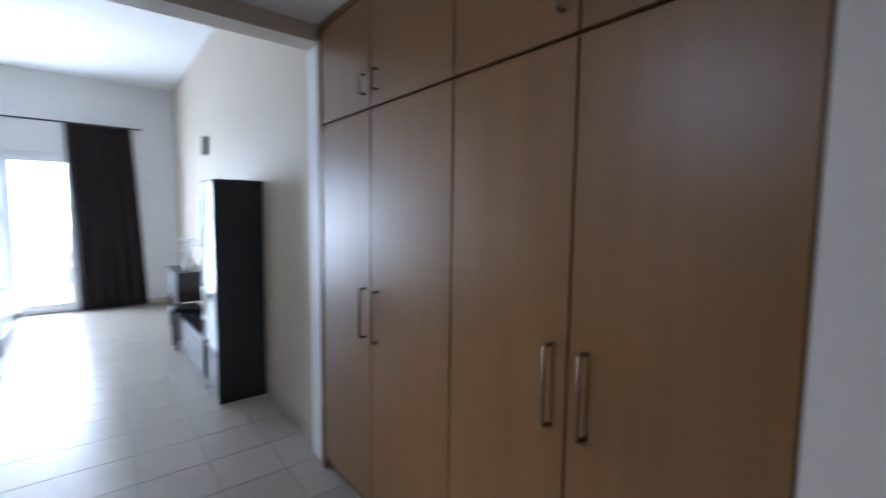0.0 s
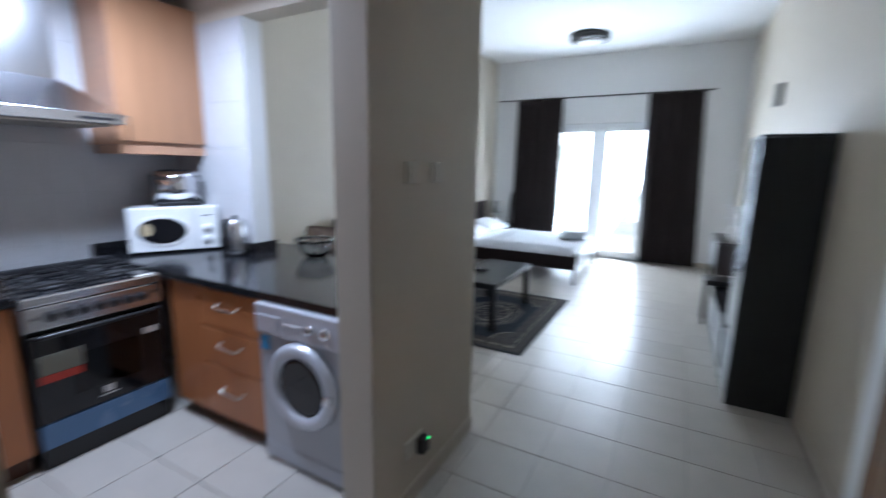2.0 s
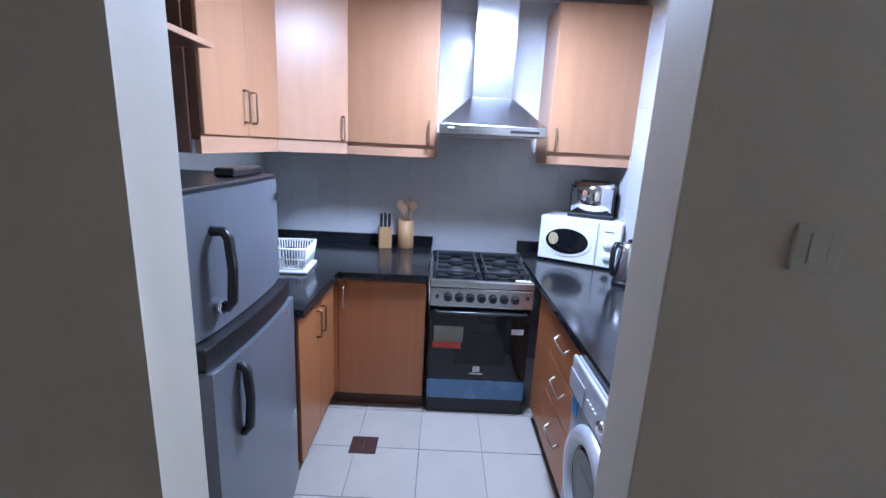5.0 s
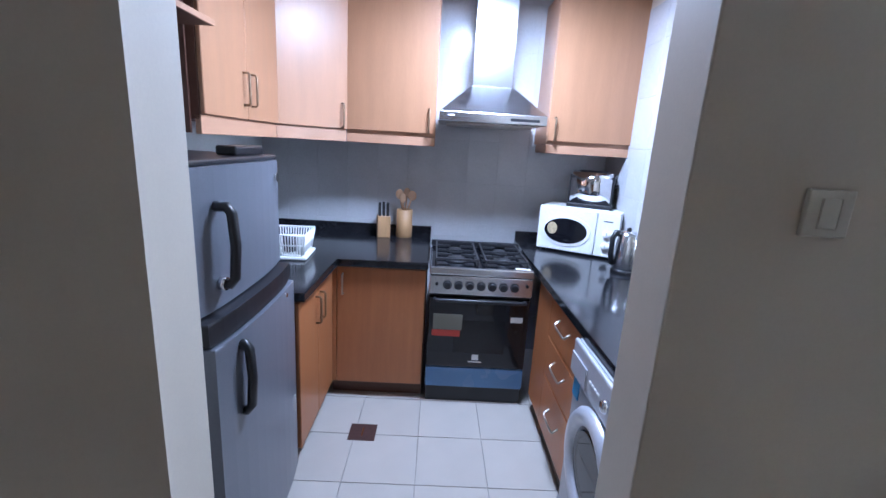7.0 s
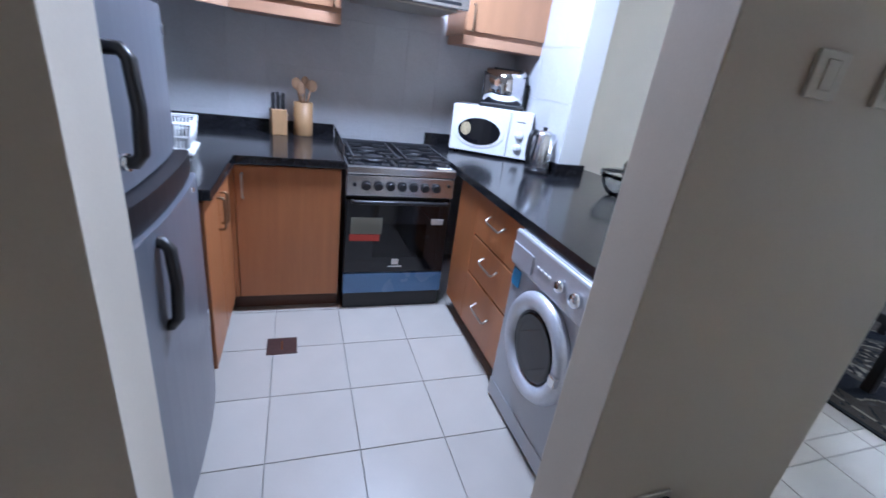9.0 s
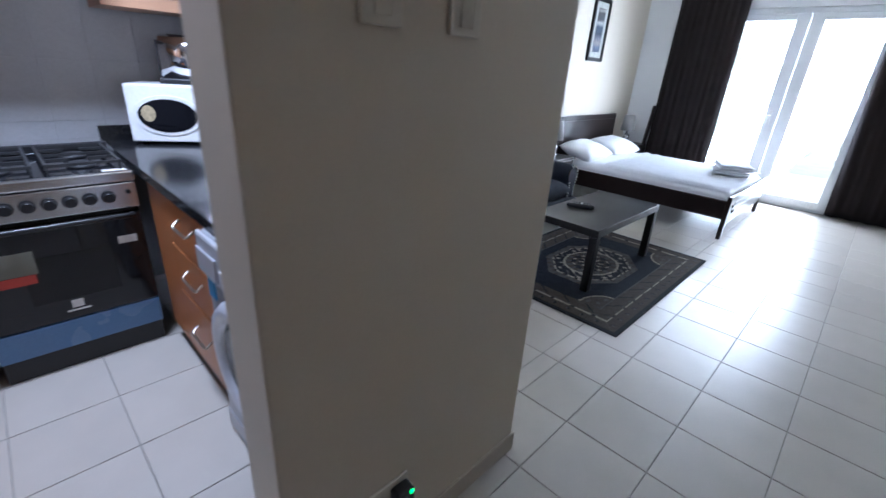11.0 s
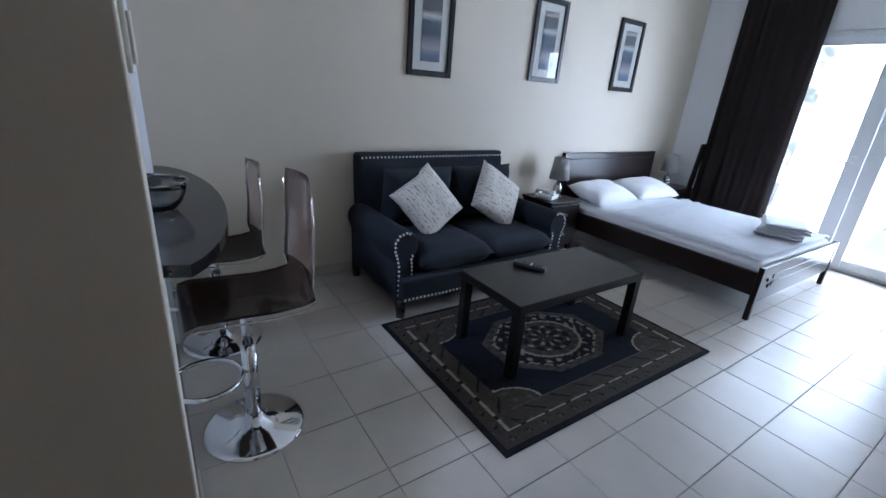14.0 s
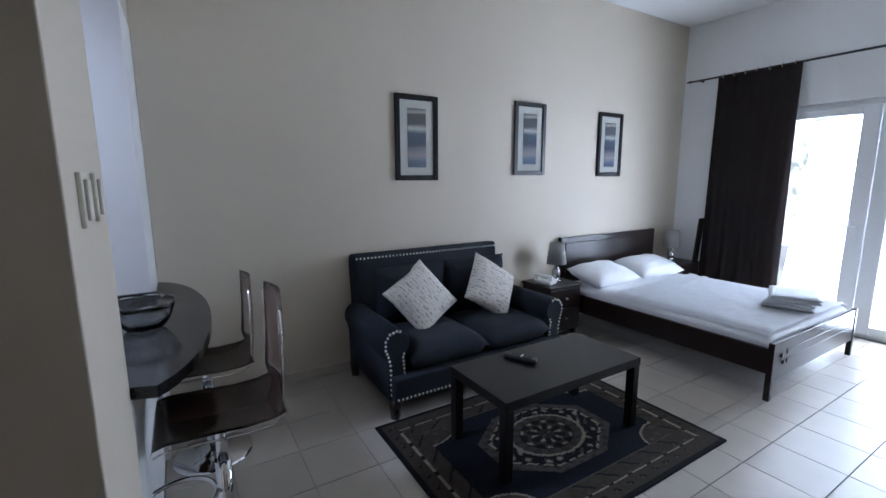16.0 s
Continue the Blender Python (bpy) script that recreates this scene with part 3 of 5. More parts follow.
part("body", B(-0.62, -0.002, -0.775, 0.0, 0.10, CB - 0.003), DARKIN, bd)
part("plinth", B(-0.6, -0.045, -0.775, 0.0, 0, 0.098), PLINTH, bd)
part("front_filler", B(0, 0.017, -0.775, -0.505, 0.10, CB - 0.01, 0.002, 1), BASEWOOD, bd)
for z0, z1 in ((0.615, CB - 0.01), (0.40, 0.61), (0.10, 0.395)):
    d = part("drawer_front", B(0, 0.019, -0.50, -0.003, z0, z1 - 0.003, 0.003, 1), BASEWOOD, bd)
    zc = (z0 + z1) / 2 + 0.02
    tb = tube(BM(), [(0.019, -0.33, zc + 0.02), (0.045, -0.33, zc), (0.048, -0.31, zc - 0.006), (0.048, -0.19, zc - 0.006), (0.045, -0.17, zc), (0.019, -0.17, zc + 0.02)], 0.0055)
    part("handle", tb, NICKEL, d, "bent satin metal handle")

# counters
ca = thing("countertop", at(0, 0, 0), "polished black granite worktop in an L with an upstand", "countertop")
part("slab", prism(BM(), [(-1.13, KY + 0.003), (-1.13, 1.872), (-1.728, 1.872), (-1.728, 2.395), (KX + 0.003, 2.395), (KX + 0.003, KY + 0.003)], CB, CT, 0.006), GRANITE, ca)
part("upstand", B(KX + 0.003, KX + 0.025, KY + 0.03, 2.395, CT + 0.001, 0.955, 0.002), GRANITE, ca)
part("side_upstand", B(KX + 0.026, -1.13, KY + 0.003, KY + 0.025, CT + 0.001, 0.955, 0.002), GRANITE, ca)
part("end_strip", B(-2.47, -1.83, 2.3965, 2.4005, CB - 0.02, 0.953), STEEL, ca, "thin steel strip beside the cooker")
cbar = thing("bar_counter", at(0, 0, 0), "polished black granite worktop with a rounded breakfast bar end", "countertop")
arc = []
for k in range(31):
    a = math.pi * k / 30
    arc.append((-1.44 + (0.86 if k < 16 else 0.845) * math.cos(a), 3.74 + 0.285 * math.sin(a)))
part("slab", prism(BM(), [(KX + 0.003, 3.022), (-0.28, 3.022), (-0.28, 3.657), (-0.648, 3.657), (-0.648, 3.757)] + [p for p in arc if -1.69 < p[0] < -0.60]
                   + [(-1.697, 4.012), (-1.697, 3.627), (KX + 0.003, 3.627)], CB, CT), GRANITE, cbar)
part("bar_end", prism(BM(), [(-1.699, 3.778), (-1.699, 4.012)] + [p for p in arc if p[0] < -1.71 and p[1] > 3.79] + [(-2.27, 3.778)], CB, CT), GRANITE, cbar)
part("upstand", B(KX + 0.003, KX + 0.025, 3.022, 3.60, CT + 0.001, 0.955, 0.002), GRANITE, cbar)
part("side_upstand", B(KX + 0.026, -1.702, 3.602, 3.627, CT + 0.001, 0.955, 0.002), GRANITE, cbar)
part("end_upstand", B(-1.698, -1.676, 3.602, 3.797, CT + 0.001, 0.955, 0.002), GRANITE, cbar)

# cooker
ck = thing("cooker", at(-1.733, 2.404, 0) @ Matrix.Diagonal((1, 1.017, 1.028, 1)), "stainless steel gas cooker with black oven door and blue drawer film", "cooker")
part("body", B(-0.545, -0.03, 0.004, 0.592, 0.10, 0.80, 0.004), BLACK, ck)
part("base", B(-0.53, -0.02, 0.01, 0.586, 0.0, 0.098, 0.004), BLACK, ck)
part("hob", B(-0.55, 0.012, 0.0, 0.596, 0.80, 0.845, 0.008), STEEL, ck)
part("hob_plate", B(-0.515, -0.012, 0.012, 0.584, 0.8445, 0.8458), GLOSSBLACK, ck, "shiny black hob plate")
part("back_rim", B(-0.55, -0.52, 0.0, 0.596, 0.846, 0.885, 0.006), BLACK, ck, "black rear rim")
part("control_panel", B(-0.03, 0.004, 0.003, 0.593, 0.685, 0.795, 0.005), STEEL, ck)
for k in range(7):
    y = 0.105 + k * 0.064
    kb = cyl(BM(), (0.004, y, 0.742), (0.012, y, 0.742), 0.025, seg=18)
    cyl(kb, (0.012, y, 0.742), (0.034, y, 0.742), 0.021, 0.018, seg=18)
    part("knob", kb, BLACK, ck)
part("ignition_button", cyl(BM(), (0.004, 0.045, 0.745), (0.012, 0.045, 0.745), 0.009, seg=12), BLACK, ck)
part("light_button", cyl(BM(), (0.004, 0.56, 0.755), (0.012, 0.56, 0.755), 0.009, seg=12), BLACK, ck)
od = part("oven_door", B(-0.028, 0.0, 0.006, 0.590, 0.235, 0.665, 0.006), GLOSSBLACK, ck)
hb = BM()
tube(hb, [(0.0, 0.04, 0.655), (0.03, 0.04, 0.66), (0.036, 0.06, 0.66), (0.036, 0.536, 0.66), (0.03, 0.556, 0.66), (0.0, 0.556, 0.655)], 0.011)
part("door_handle", hb, BLACK, od)
part("oven_window", B(0.0005, 0.002, 0.16, 0.46, 0.33, 0.53), SMOKE, od, "dark see-through oven window")
part("sticker", B(0.001, 0.0025, 0.035, 0.205, 0.47, 0.565), PEBBLE, od, "printed energy sticker")
part("sticker_band", B(0.001, 0.0028, 0.03, 0.195, 0.43, 0.468), RED, od, "red sticker band")
part("small_sticker", B(0.001, 0.0025, 0.485, 0.555, 0.53, 0.563), PAPER, od, "small white sticker")
part("maker_mark", B(0.001, 0.0025, 0.275, 0.315, 0.285, 0.32, 0.0004, 1), PAPER, od)
part("maker_bar", B(0.001, 0.0025, 0.255, 0.335, 0.270, 0.277), PAPER, od)
part("storage_drawer", B(-0.028, 0.0, 0.006, 0.590, 0.105, 0.228, 0.004), BLUE_FILM, ck, "drawer still covered in blue film")
for by in (0.155, 0.44):
    for bx in (-0.15, -0.38):
        r = 0.05 if (bx, by) != (-0.15, 0.155) else 0.065
        bn = lathe(BM(), [(r, 0), (r, 0.008), (r * 0.8, 0.014), (r * 0.75, 0.022), (r * 0.2, 0.024)], 20, (bx, by, 0.846))
        part("burner", bn, IRON, ck)
    gb = BM()
    for yy in (-0.12, 0.12):
        box(gb, -0.50, -0.03, by + yy - 0.005, by + yy + 0.005, 0.874, 0.886)
    for xx in (-0.50, -0.265, -0.035):
        box(gb, xx - 0.005, xx + 0.005, by - 0.115, by + 0.115, 0.8745, 0.8855)
    for xx in (-0.15, -0.38):
        box(gb, xx - 0.005, xx + 0.005, by - 0.115, by - 0.03, 0.8742, 0.8858)
        box(gb, xx - 0.005, xx + 0.005, by + 0.03, by + 0.115, 0.8742, 0.8858)
    for xx in (-0.495, -0.035):
        for yy in (-0.118, 0.118):
            box(gb, xx - 0.005, xx + 0.005, by + yy - 0.004, by + yy + 0.004, 0.8455, 0.8738)
    part("pan_support", gb, IRON, ck)
part("hob_sticker", B(-0.05, -0.005, 0.49, 0.575, 0.8457, 0.8462), PAPER, ck, "white sticker on the hob")

# hood
hd = thing("cooker_hood", at(-1.985, 2.412, 0.02), "stainless steel chimney cooker hood", "cooker hood")
part("rim", B(-0.525, 0, 0.0, 0.635, 1.665, 1.722, 0.004), STEEL, hd)
cn = BM()
lo = [cn.verts.new(v) for v in ((-0.525, 0.004, 1.7225), (-0.004, 0.004, 1.7225), (-0.004, 0.631, 1.7225), (-0.525, 0.631, 1.7225))]
hi = [cn.verts.new(v) for v in ((-0.525, 0.19, 1.90), (-0.27, 0.19, 1.90), (-0.27, 0.465, 1.90), (-0.525, 0.465, 1.90))]
cn.faces.new(lo[::-1]), cn.faces.new(hi)
for i in range(4):
    cn.faces.new((lo[i], lo[(i + 1) % 4], hi[(i + 1) % 4], hi[i]))
part("canopy", cn, STEEL, hd)
part("chimney", B(-0.525, -0.28, 0.20, 0.455, 1.9005, KK - 0.023, 0.003), STEEL, hd)
part("control_strip", B(0.0005, 0.004, 0.42, 0.59, 1.683, 1.698), BLACK, hd, "black push button strip")
part("maker_bar", B(0.0005, 0.003, 0.05, 0.09, 1.695, 1.703), WHITE_PL, hd)
part("filter", B(-0.48, -0.05, 0.05, 0.585, 1.655, 1.664, 0.002, 1), NICKEL, hd, "metal grease filter")

# fridge
fr = thing("refrigerator", at(-1.10, 1.178, 0) @ Matrix.Diagonal((1.12, 1.01, 1.018, 1)), "silver two-door refrigerator with black handles", "refrigerator")
part("body", B(0.0, 0.585, 0.0, 0.545, 0.03, 1.425, 0.012), FRIDGE, fr)
part("top_cover", B(0.003, 0.582, 0.0, 0.60, 1.4255, 1.442, 0.006), BLACK, fr, "black top edge")
part("base_grille", B(0.01, 0.575, 0.02, 0.54, 0.0, 0.028), BLACK, fr)


def bowed(x0, x1, y0, y1, z0, z1, bow):
    out = [(x1, y0), (x0, y0)] + [(x0 + (x1 - x0) * k / 10, y1 - bow * (abs(2 * k / 10 - 1) ** 2.5)) for k in range(11)]
    return prism(BM(), out, z0, z1, 0.006, False)


d1 = part("freezer_door", bowed(0.0, 0.588, 0.55, 0.618, 1.018, 1.424, 0.02), FRIDGE, fr)
d2 = part("fridge_door", bowed(0.0, 0.588, 0.55, 0.672, 0.05, 0.940, 0.02), FRIDGE, fr)
part("middle_trim", bowed(0.0, 0.588, 0.55, 0.660, 0.945, 1.013, 0.022), BLACK, fr, "black trim between the doors")
for d, z0, z1, o in ((d1, 1.09, 1.315, 0.0), (d2, 0.68, 0.905, 0.030)):
    tb = tube(BM(), [(0.475, 0.612 + o, z1), (0.475, 0.645 + o, z1), (0.473, 0.658 + o, z1 - 0.018), (0.470, 0.663 + o, (z0 + z1) / 2), (0.473, 0.658 + o, z0 + 0.018), (0.475, 0.645 + o, z0), (0.475, 0.612 + o, z0)], 0.015, 10)
    hh = part("handle", tb, BLACK, d, "thick black handle")
    part("handle_cap", cyl(BM(), (0.475, 0.615 + o, z0), (0.475, 0.634 + o, z0), 0.019), CHROME, hh)
part("badge", cyl(BM(), (0.045, 0.6125, 1.36), (0.045, 0.6165, 1.36), 0.016, seg=16), CHROME, d1, "small round metal badge")
part("label", B(0.03, 0.085, 0.650, 0.661, 0.36, 0.43), SHADE, d2)
part("lock", cyl(BM(), (0.12, 0.655, 0.918), (0.12, 0.6705, 0.918), 0.008, seg=12), CHROME, d2)
fs = thing("tray", at(-1.04, 1.72, 1.4695), "black flat tray lying on top of the fridge", "tray")
part("tray", B(0.0, 0.23, -0.035, 0.035, 0, 0.032, 0.008), BLACK, fs)

# washing machine
wm = thing("washing_machine", at(-0.925, 3.015, 0) @ Matrix.Diagonal((1.02, 1.0, 1.03, 1)), "silver front-loading washing machine with a round dark door", "washing machine")
part("body", B(0.0, 0.565, 0.0, 0.58, 0.012, 0.815, 0.012), WMBODY, wm)
part("kick_panel", B(0.005, 0.56, -0.004, 0.0, 0.02, 0.10, 0.002, 1), WMBODY, wm)
part("control_panel", B(0.0, 0.565, -0.018, 0.0, 0.67, 0.815, 0.010), SILVER, wm)
part("detergent_drawer", B(0.01, 0.17, -0.024, -0.0185, 0.685, 0.765, 0.003), SILVER, wm)
for k, (x, r) in enumerate(((0.36, 0.022), (0.45, 0.026))):
    part("knob", lathe(BM(), [(r, 0), (r, 0.012), (r * 0.8, 0.022), (r * 0.3, 0.024)], 20), CHROME, wm, at=at(x, -0.018, 0.745, 0, 90))
for x in (0.20, 0.225, 0.25, 0.275):
    part("button", B(x, x + 0.016, -0.023, -0.0185, 0.735, 0.745, 0.002, 1), WHITE_PL, wm)
ring = lathe(BM(), [(0.205, 0), (0.205, 0.02), (0.19, 0.042), (0.165, 0.045), (0.140, 0.03), (0.135, 0.0)], 40)
dr = part("porthole_door", ring, SILVER, wm, at=at(0.29, 0.0, 0.46, 0, 90))
part("door_glass", lathe(BM(), [(0.137, 0.012), (0.12, 0.018), (0.08, 0.006), (0.02, -0.002)], 32), GLOSSBLACK, dr, "dark bulged door glass", at=at(0, 0, 0.012))
part("door_latch", B(0.165, 0.20, -0.02, 0.02, 0.035, 0.058, 0.004), CHROME, dr)
part("sticker", B(0.015, 0.075, -0.0045, -0.0005, 0.585, 0.655), LIGHTBLUE, wm, "blue energy sticker")
part("drum", cyl(BM(), (0.29, 0.001, 0.46), (0.29, -0.004, 0.46), 0.136, seg=32), BLACK, wm)

# microwave and toaster
mw = thing("microwave", at(-2.28, 3.135, CT, -30) @ Matrix.Diagonal((0.92, 1.10, 0.98, 1)), "white microwave oven with an oval door window", "microwave")
part("body", B(-0.31, 0.0, 0.0, 0.475, 0.012, 0.312, 0.008), WHITE_PL, mw)
for x in (-0.28, -0.04):
    for y in (0.04, 0.43):
        part("foot", cyl(BM(), (x, y, 0), (x, y, 0.0125), 0.014, seg=12), RUBBER, mw)
md = part("door", B(0.0, 0.018, 0.002, 0.345, 0.016, 0.31, 0.006), WHITE_PL, mw)


def oval(cx, ry, rz, th, n=36):
    bm = BM()
    vs = [[bm.verts.new((x, cx[0] + s * ry * math.cos(k * math.tau / n), cx[1] + s * rz * math.sin(k * math.tau / n))) for k in range(n)] for x, s in ((0, 1), (th, 0.985), (th, 0.9))]
    for a, b in zip(vs, vs[1:]):
        for k in range(n):
            bm.faces.new((a[k], a[(k + 1) % n], b[(k + 1) % n], b[k]))
    bm.faces.new(vs[-1])
    bm.faces.new(vs[0][::-1])
    return bm


part("window_rim", oval((0.172, 0.155), 0.150, 0.105, 0.006), WHITE_PL, md, at=at(0.0175, 0, 0))
part("window", oval((0.172, 0.155), 0.128, 0.086, 0.003), GLOSSBLACK, md, "dark oval window", at=at(0.0238, 0, 0))
st = oval((0.092, 0.165), 0.03, 0.042, 0.001)
part("sticker", st, GOLD, md, "small gold sticker", at=at(0.0272, 0, 0))
part("control_panel", B(0.0, 0.012, 0.349, 0.473, 0.016, 0.31, 0.004), WHITE_PL, mw)
for z in (0.165, 0.085):
    part("knob", lathe(BM(), [(0.026, 0), (0.026, 0.006), (0.021, 0.018), (0.006, 0.02)], 20), WHITE_PL, mw, at=at(0.012, 0.41, z, 0, 0, 90))
    part("knob_mark", B(0.031, 0.034, 0.408, 0.412, z - 0.018, z + 0.018), SILVER, mw)
part("maker_bar", B(0.0125, 0.0135, 0.385, 0.435, 0.248, 0.254), BLACK, mw)
to = thing("toaster", at(-2.28, 3.135, CT + 0.3065, -30) @ at(-0.165, 0.15, 0, 4) @ Matrix.Diagonal((1.05, 1.05, 1.3, 1)), "chrome two-slice toaster standing on the microwave", "toaster")
part("base", B(-0.09, 0.09, -0.005, 0.275, 0.0, 0.022, 0.006), BLACK, to)
tb = BM()
prof = [(-0.082, 0.022), (-0.084, 0.10), (-0.078, 0.15), (-0.055, 0.178), (-0.02, 0.186), (0.02, 0.186), (0.055, 0.178), (0.078, 0.15), (0.084, 0.10), (0.082, 0.022)]
A, Bv = [tb.verts.new((x, 0.012, z)) for x, z in prof], [tb.verts.new((x, 0.255, z)) for x, z in prof]
for i in range(len(prof)):
    j = (i + 1) % len(prof)
    tb.faces.new((A[i], A[j], Bv[j], Bv[i])).smooth = True
tb.faces.new(A[::-1]), tb.faces.new(Bv)
bmesh.ops.recalc_face_normals(tb, faces=tb.faces)
part("shell", tb, CHROME, to, "mirror-bright steel shell")
part("end_cap", box(BM(), -0.078, 0.078, 0.0, 0.0115, 0.023, 0.165, 0.004), BLACK, to)
part("end_cap", box(BM(), -0.078, 0.078, 0.2555, 0.267, 0.023, 0.165, 0.004), BLACK, to)
for x in (-0.03, 0.03):
    part("slot", B(x - 0.012, x + 0.012, 0.05, 0.22, 0.1855, 0.188), BLACK, to)
part("lever", B(-0.02, 0.02, 0.267, 0.29, 0.11, 0.125, 0.003), BLACK, to)
ke = thing("kettle", at(-1.76, 3.53, CT) @ Matrix.Diagonal((0.92, 0.92, 1.16, 1)), "steel electric kettle with a black handle", "kettle")
part("body", lathe(BM(), [(0.072, 0.02), (0.075, 0.03), (0.070, 0.12), (0.058, 0.19), (0.045, 0.205), (0.012, 0.212)], 28), STEEL, ke)
part("base", lathe(BM(), [(0.078, 0), (0.078, 0.014), (0.07, 0.02)], 24), BLACK, ke)
part("handle", tube(BM(), [(0.02, 0.05, 0.195), (0.02, 0.085, 0.198), (0.02, 0.102, 0.17), (0.02, 0.100, 0.09), (0.02, 0.085, 0.05), (0.02, 0.06, 0.05)], 0.017), BLACK, ke, at=at(0, 0, 0, 200))
part("spout", prism(BM(), [(-0.02, 0.05), (0.02, 0.05), (0.004, 0.085), (-0.004, 0.085)], 0.165, 0.195), STEEL, ke)
part("lid_knob", lathe(BM(), [(0.014, 0.211), (0.016, 0.222), (0.006, 0.228)], 14), BLACK, ke)

# knife block, wooden spoons, dish rack
kn = thing("knife_block", at(-2.39, 2.055, CT, 12), "light wooden knife block with black-handled knives", "knife block")
kbm = BM()
box(kbm, -0.045, 0.045, -0.045, 0.045, 0, 0.15, 0.004)
part("block", kbm, BLOCKWOOD, kn)
for i in range(2):
    for j in range(3):
        x, y = -0.018 + i * 0.03, -0.028 + j * 0.028
        k2 = box(BM(), x - 0.007, x + 0.007, y - 0.009, y + 0.009, 0.148, 0.235 + 0.012 * ((i + j) % 2), 0.003)
        part("knife_handle", k2, BLACK, kn)
ut = thing("utensil_holder", at(-2.42, 2.20, CT), "light wooden holder full of wooden spoons", "utensils")
part("holder", lathe(BM(), [(0.054, 0), (0.057, 0.004), (0.057, 0.20), (0.050, 0.20), (0.050, 0.17), (0.01, 0.168)], 24), BLOCKWOOD, ut)
for k, (dx, dy, hz, w) in enumerate(((0.0, -0.036, 0.335, 0.046), (0.012, 0.046, 0.33, 0.050), (-0.02, 0.010, 0.345, 0.040), (0.018, -0.014, 0.31, 0.038))):
    sp = tube(BM(), [(dx * 0.3, dy * 0.3, 0.171), (dx, dy, hz - 0.05)], 0.006)
    bmesh.ops.create_uvsphere(sp, u_segments=12, v_segments=8, radius=1.0, matrix=Matrix.LocRotScale((dx * 1.1, dy * 1.1, hz - 0.03), None, (0.006, w * 0.62, 0.036)))
    part("spoon", sp, SPOONWOOD, ut)
rk = thing("dish_rack", at(-1.76, 1.60, CT, 4), "white plastic dish basket on a drip tray", "dish rack")
part("drip_tray", box(BM(), -0.13, 0.13, -0.12, 0.12, 0, 0.018, 0.008), WHITE_PL, rk)
bkt = BM()
for k in range(16):
    f = -0.11 + 0.22 * k / 15
    for s in (-1, 1):
        tube(bkt, [(f, s * 0.09, 0.019), (f * 1.1, s * 0.115, 0.14)], 0.004, 5)
        tube(bkt, [(s * 0.10, f * 0.9, 0.019), (s * 0.125, f * 1.05, 0.14)], 0.004, 5)
for z, e in ((0.025, 1.0), (0.08, 1.07), (0.14, 1.16)):
    tube(bkt, [(0.108 * e, 0.098 * e, z), (-0.108 * e, 0.098 * e, z), (-0.108 * e, -0.098 * e, z), (0.108 * e, -0.098 * e, z)], 0.007 if z > 0.1 else 0.005, 6, True)
part("basket", bkt, WHITE_PL, rk)
part("cup", lathe(BM(), [(0.03, 0.02), (0.036, 0.03), (0.038, 0.115), (0.033, 0.115), (0.03, 0.04), (0.005, 0.036)], 18), BLACK, rk, "black cup drying")
fd = thing("floor_drain", at(-1.41, 2.088, 0), "square brown metal floor drain cover", "drain")
part("cover", box(BM(), -0.068, 0.068, -0.072, 0.072, -0.004, 0.004, 0.002), DRAIN, fd)
part("slot", B(-0.035, 0.035, -0.004, 0.004, 0.0041, 0.0046), CHROME, fd)
kl = thing("ceiling_lamp", at(-1.45, 2.71, KK), "round white kitchen ceiling lamp, lit", "lamp")
part("housing", lathe(BM(), [(0.02, -0.075), (0.19, -0.07), (0.20, -0.05), (0.20, -0.002)][::-1], 32), WHITE_PL, kl)
gb = thing("glass_bowl", at(-1.28, 3.765, CT), "crinkled clear glass bowl on the bar", "bowl")
bw = lathe(BM(), [(0.05, 0), (0.075, 0.01), (0.092, 0.035), (0.107, 0.065), (0.118, 0.095), (0.128, 0.12), (0.122, 0.12), (0.111, 0.095), (0.10, 0.065), (0.085, 0.036), (0.06, 0.016), (0.01, 0.012)], 36)
for v in bw.verts:
    a = math.atan2(v.co.y, v.co.x)
    r = 1 + min(1.0, v.co.z / 0.05) * (0.035 * math.sin(9 * a + 40 * v.co.z) + 0.02 * math.sin(17 * a - 90 * v.co.z))
    v.co.x, v.co.y = v.co.x * r, v.co.y * r
part("bowl", bw, GLASS, gb)
part("rim", tube(BM(), [(0.122 * math.cos(k * math.tau / 28), 0.122 * math.sin(k * math.tau / 28), 0.121 + 0.004 * math.sin(k * 1.6)) for k in range(28)], 0.004, 6, True), GLASS, gb)


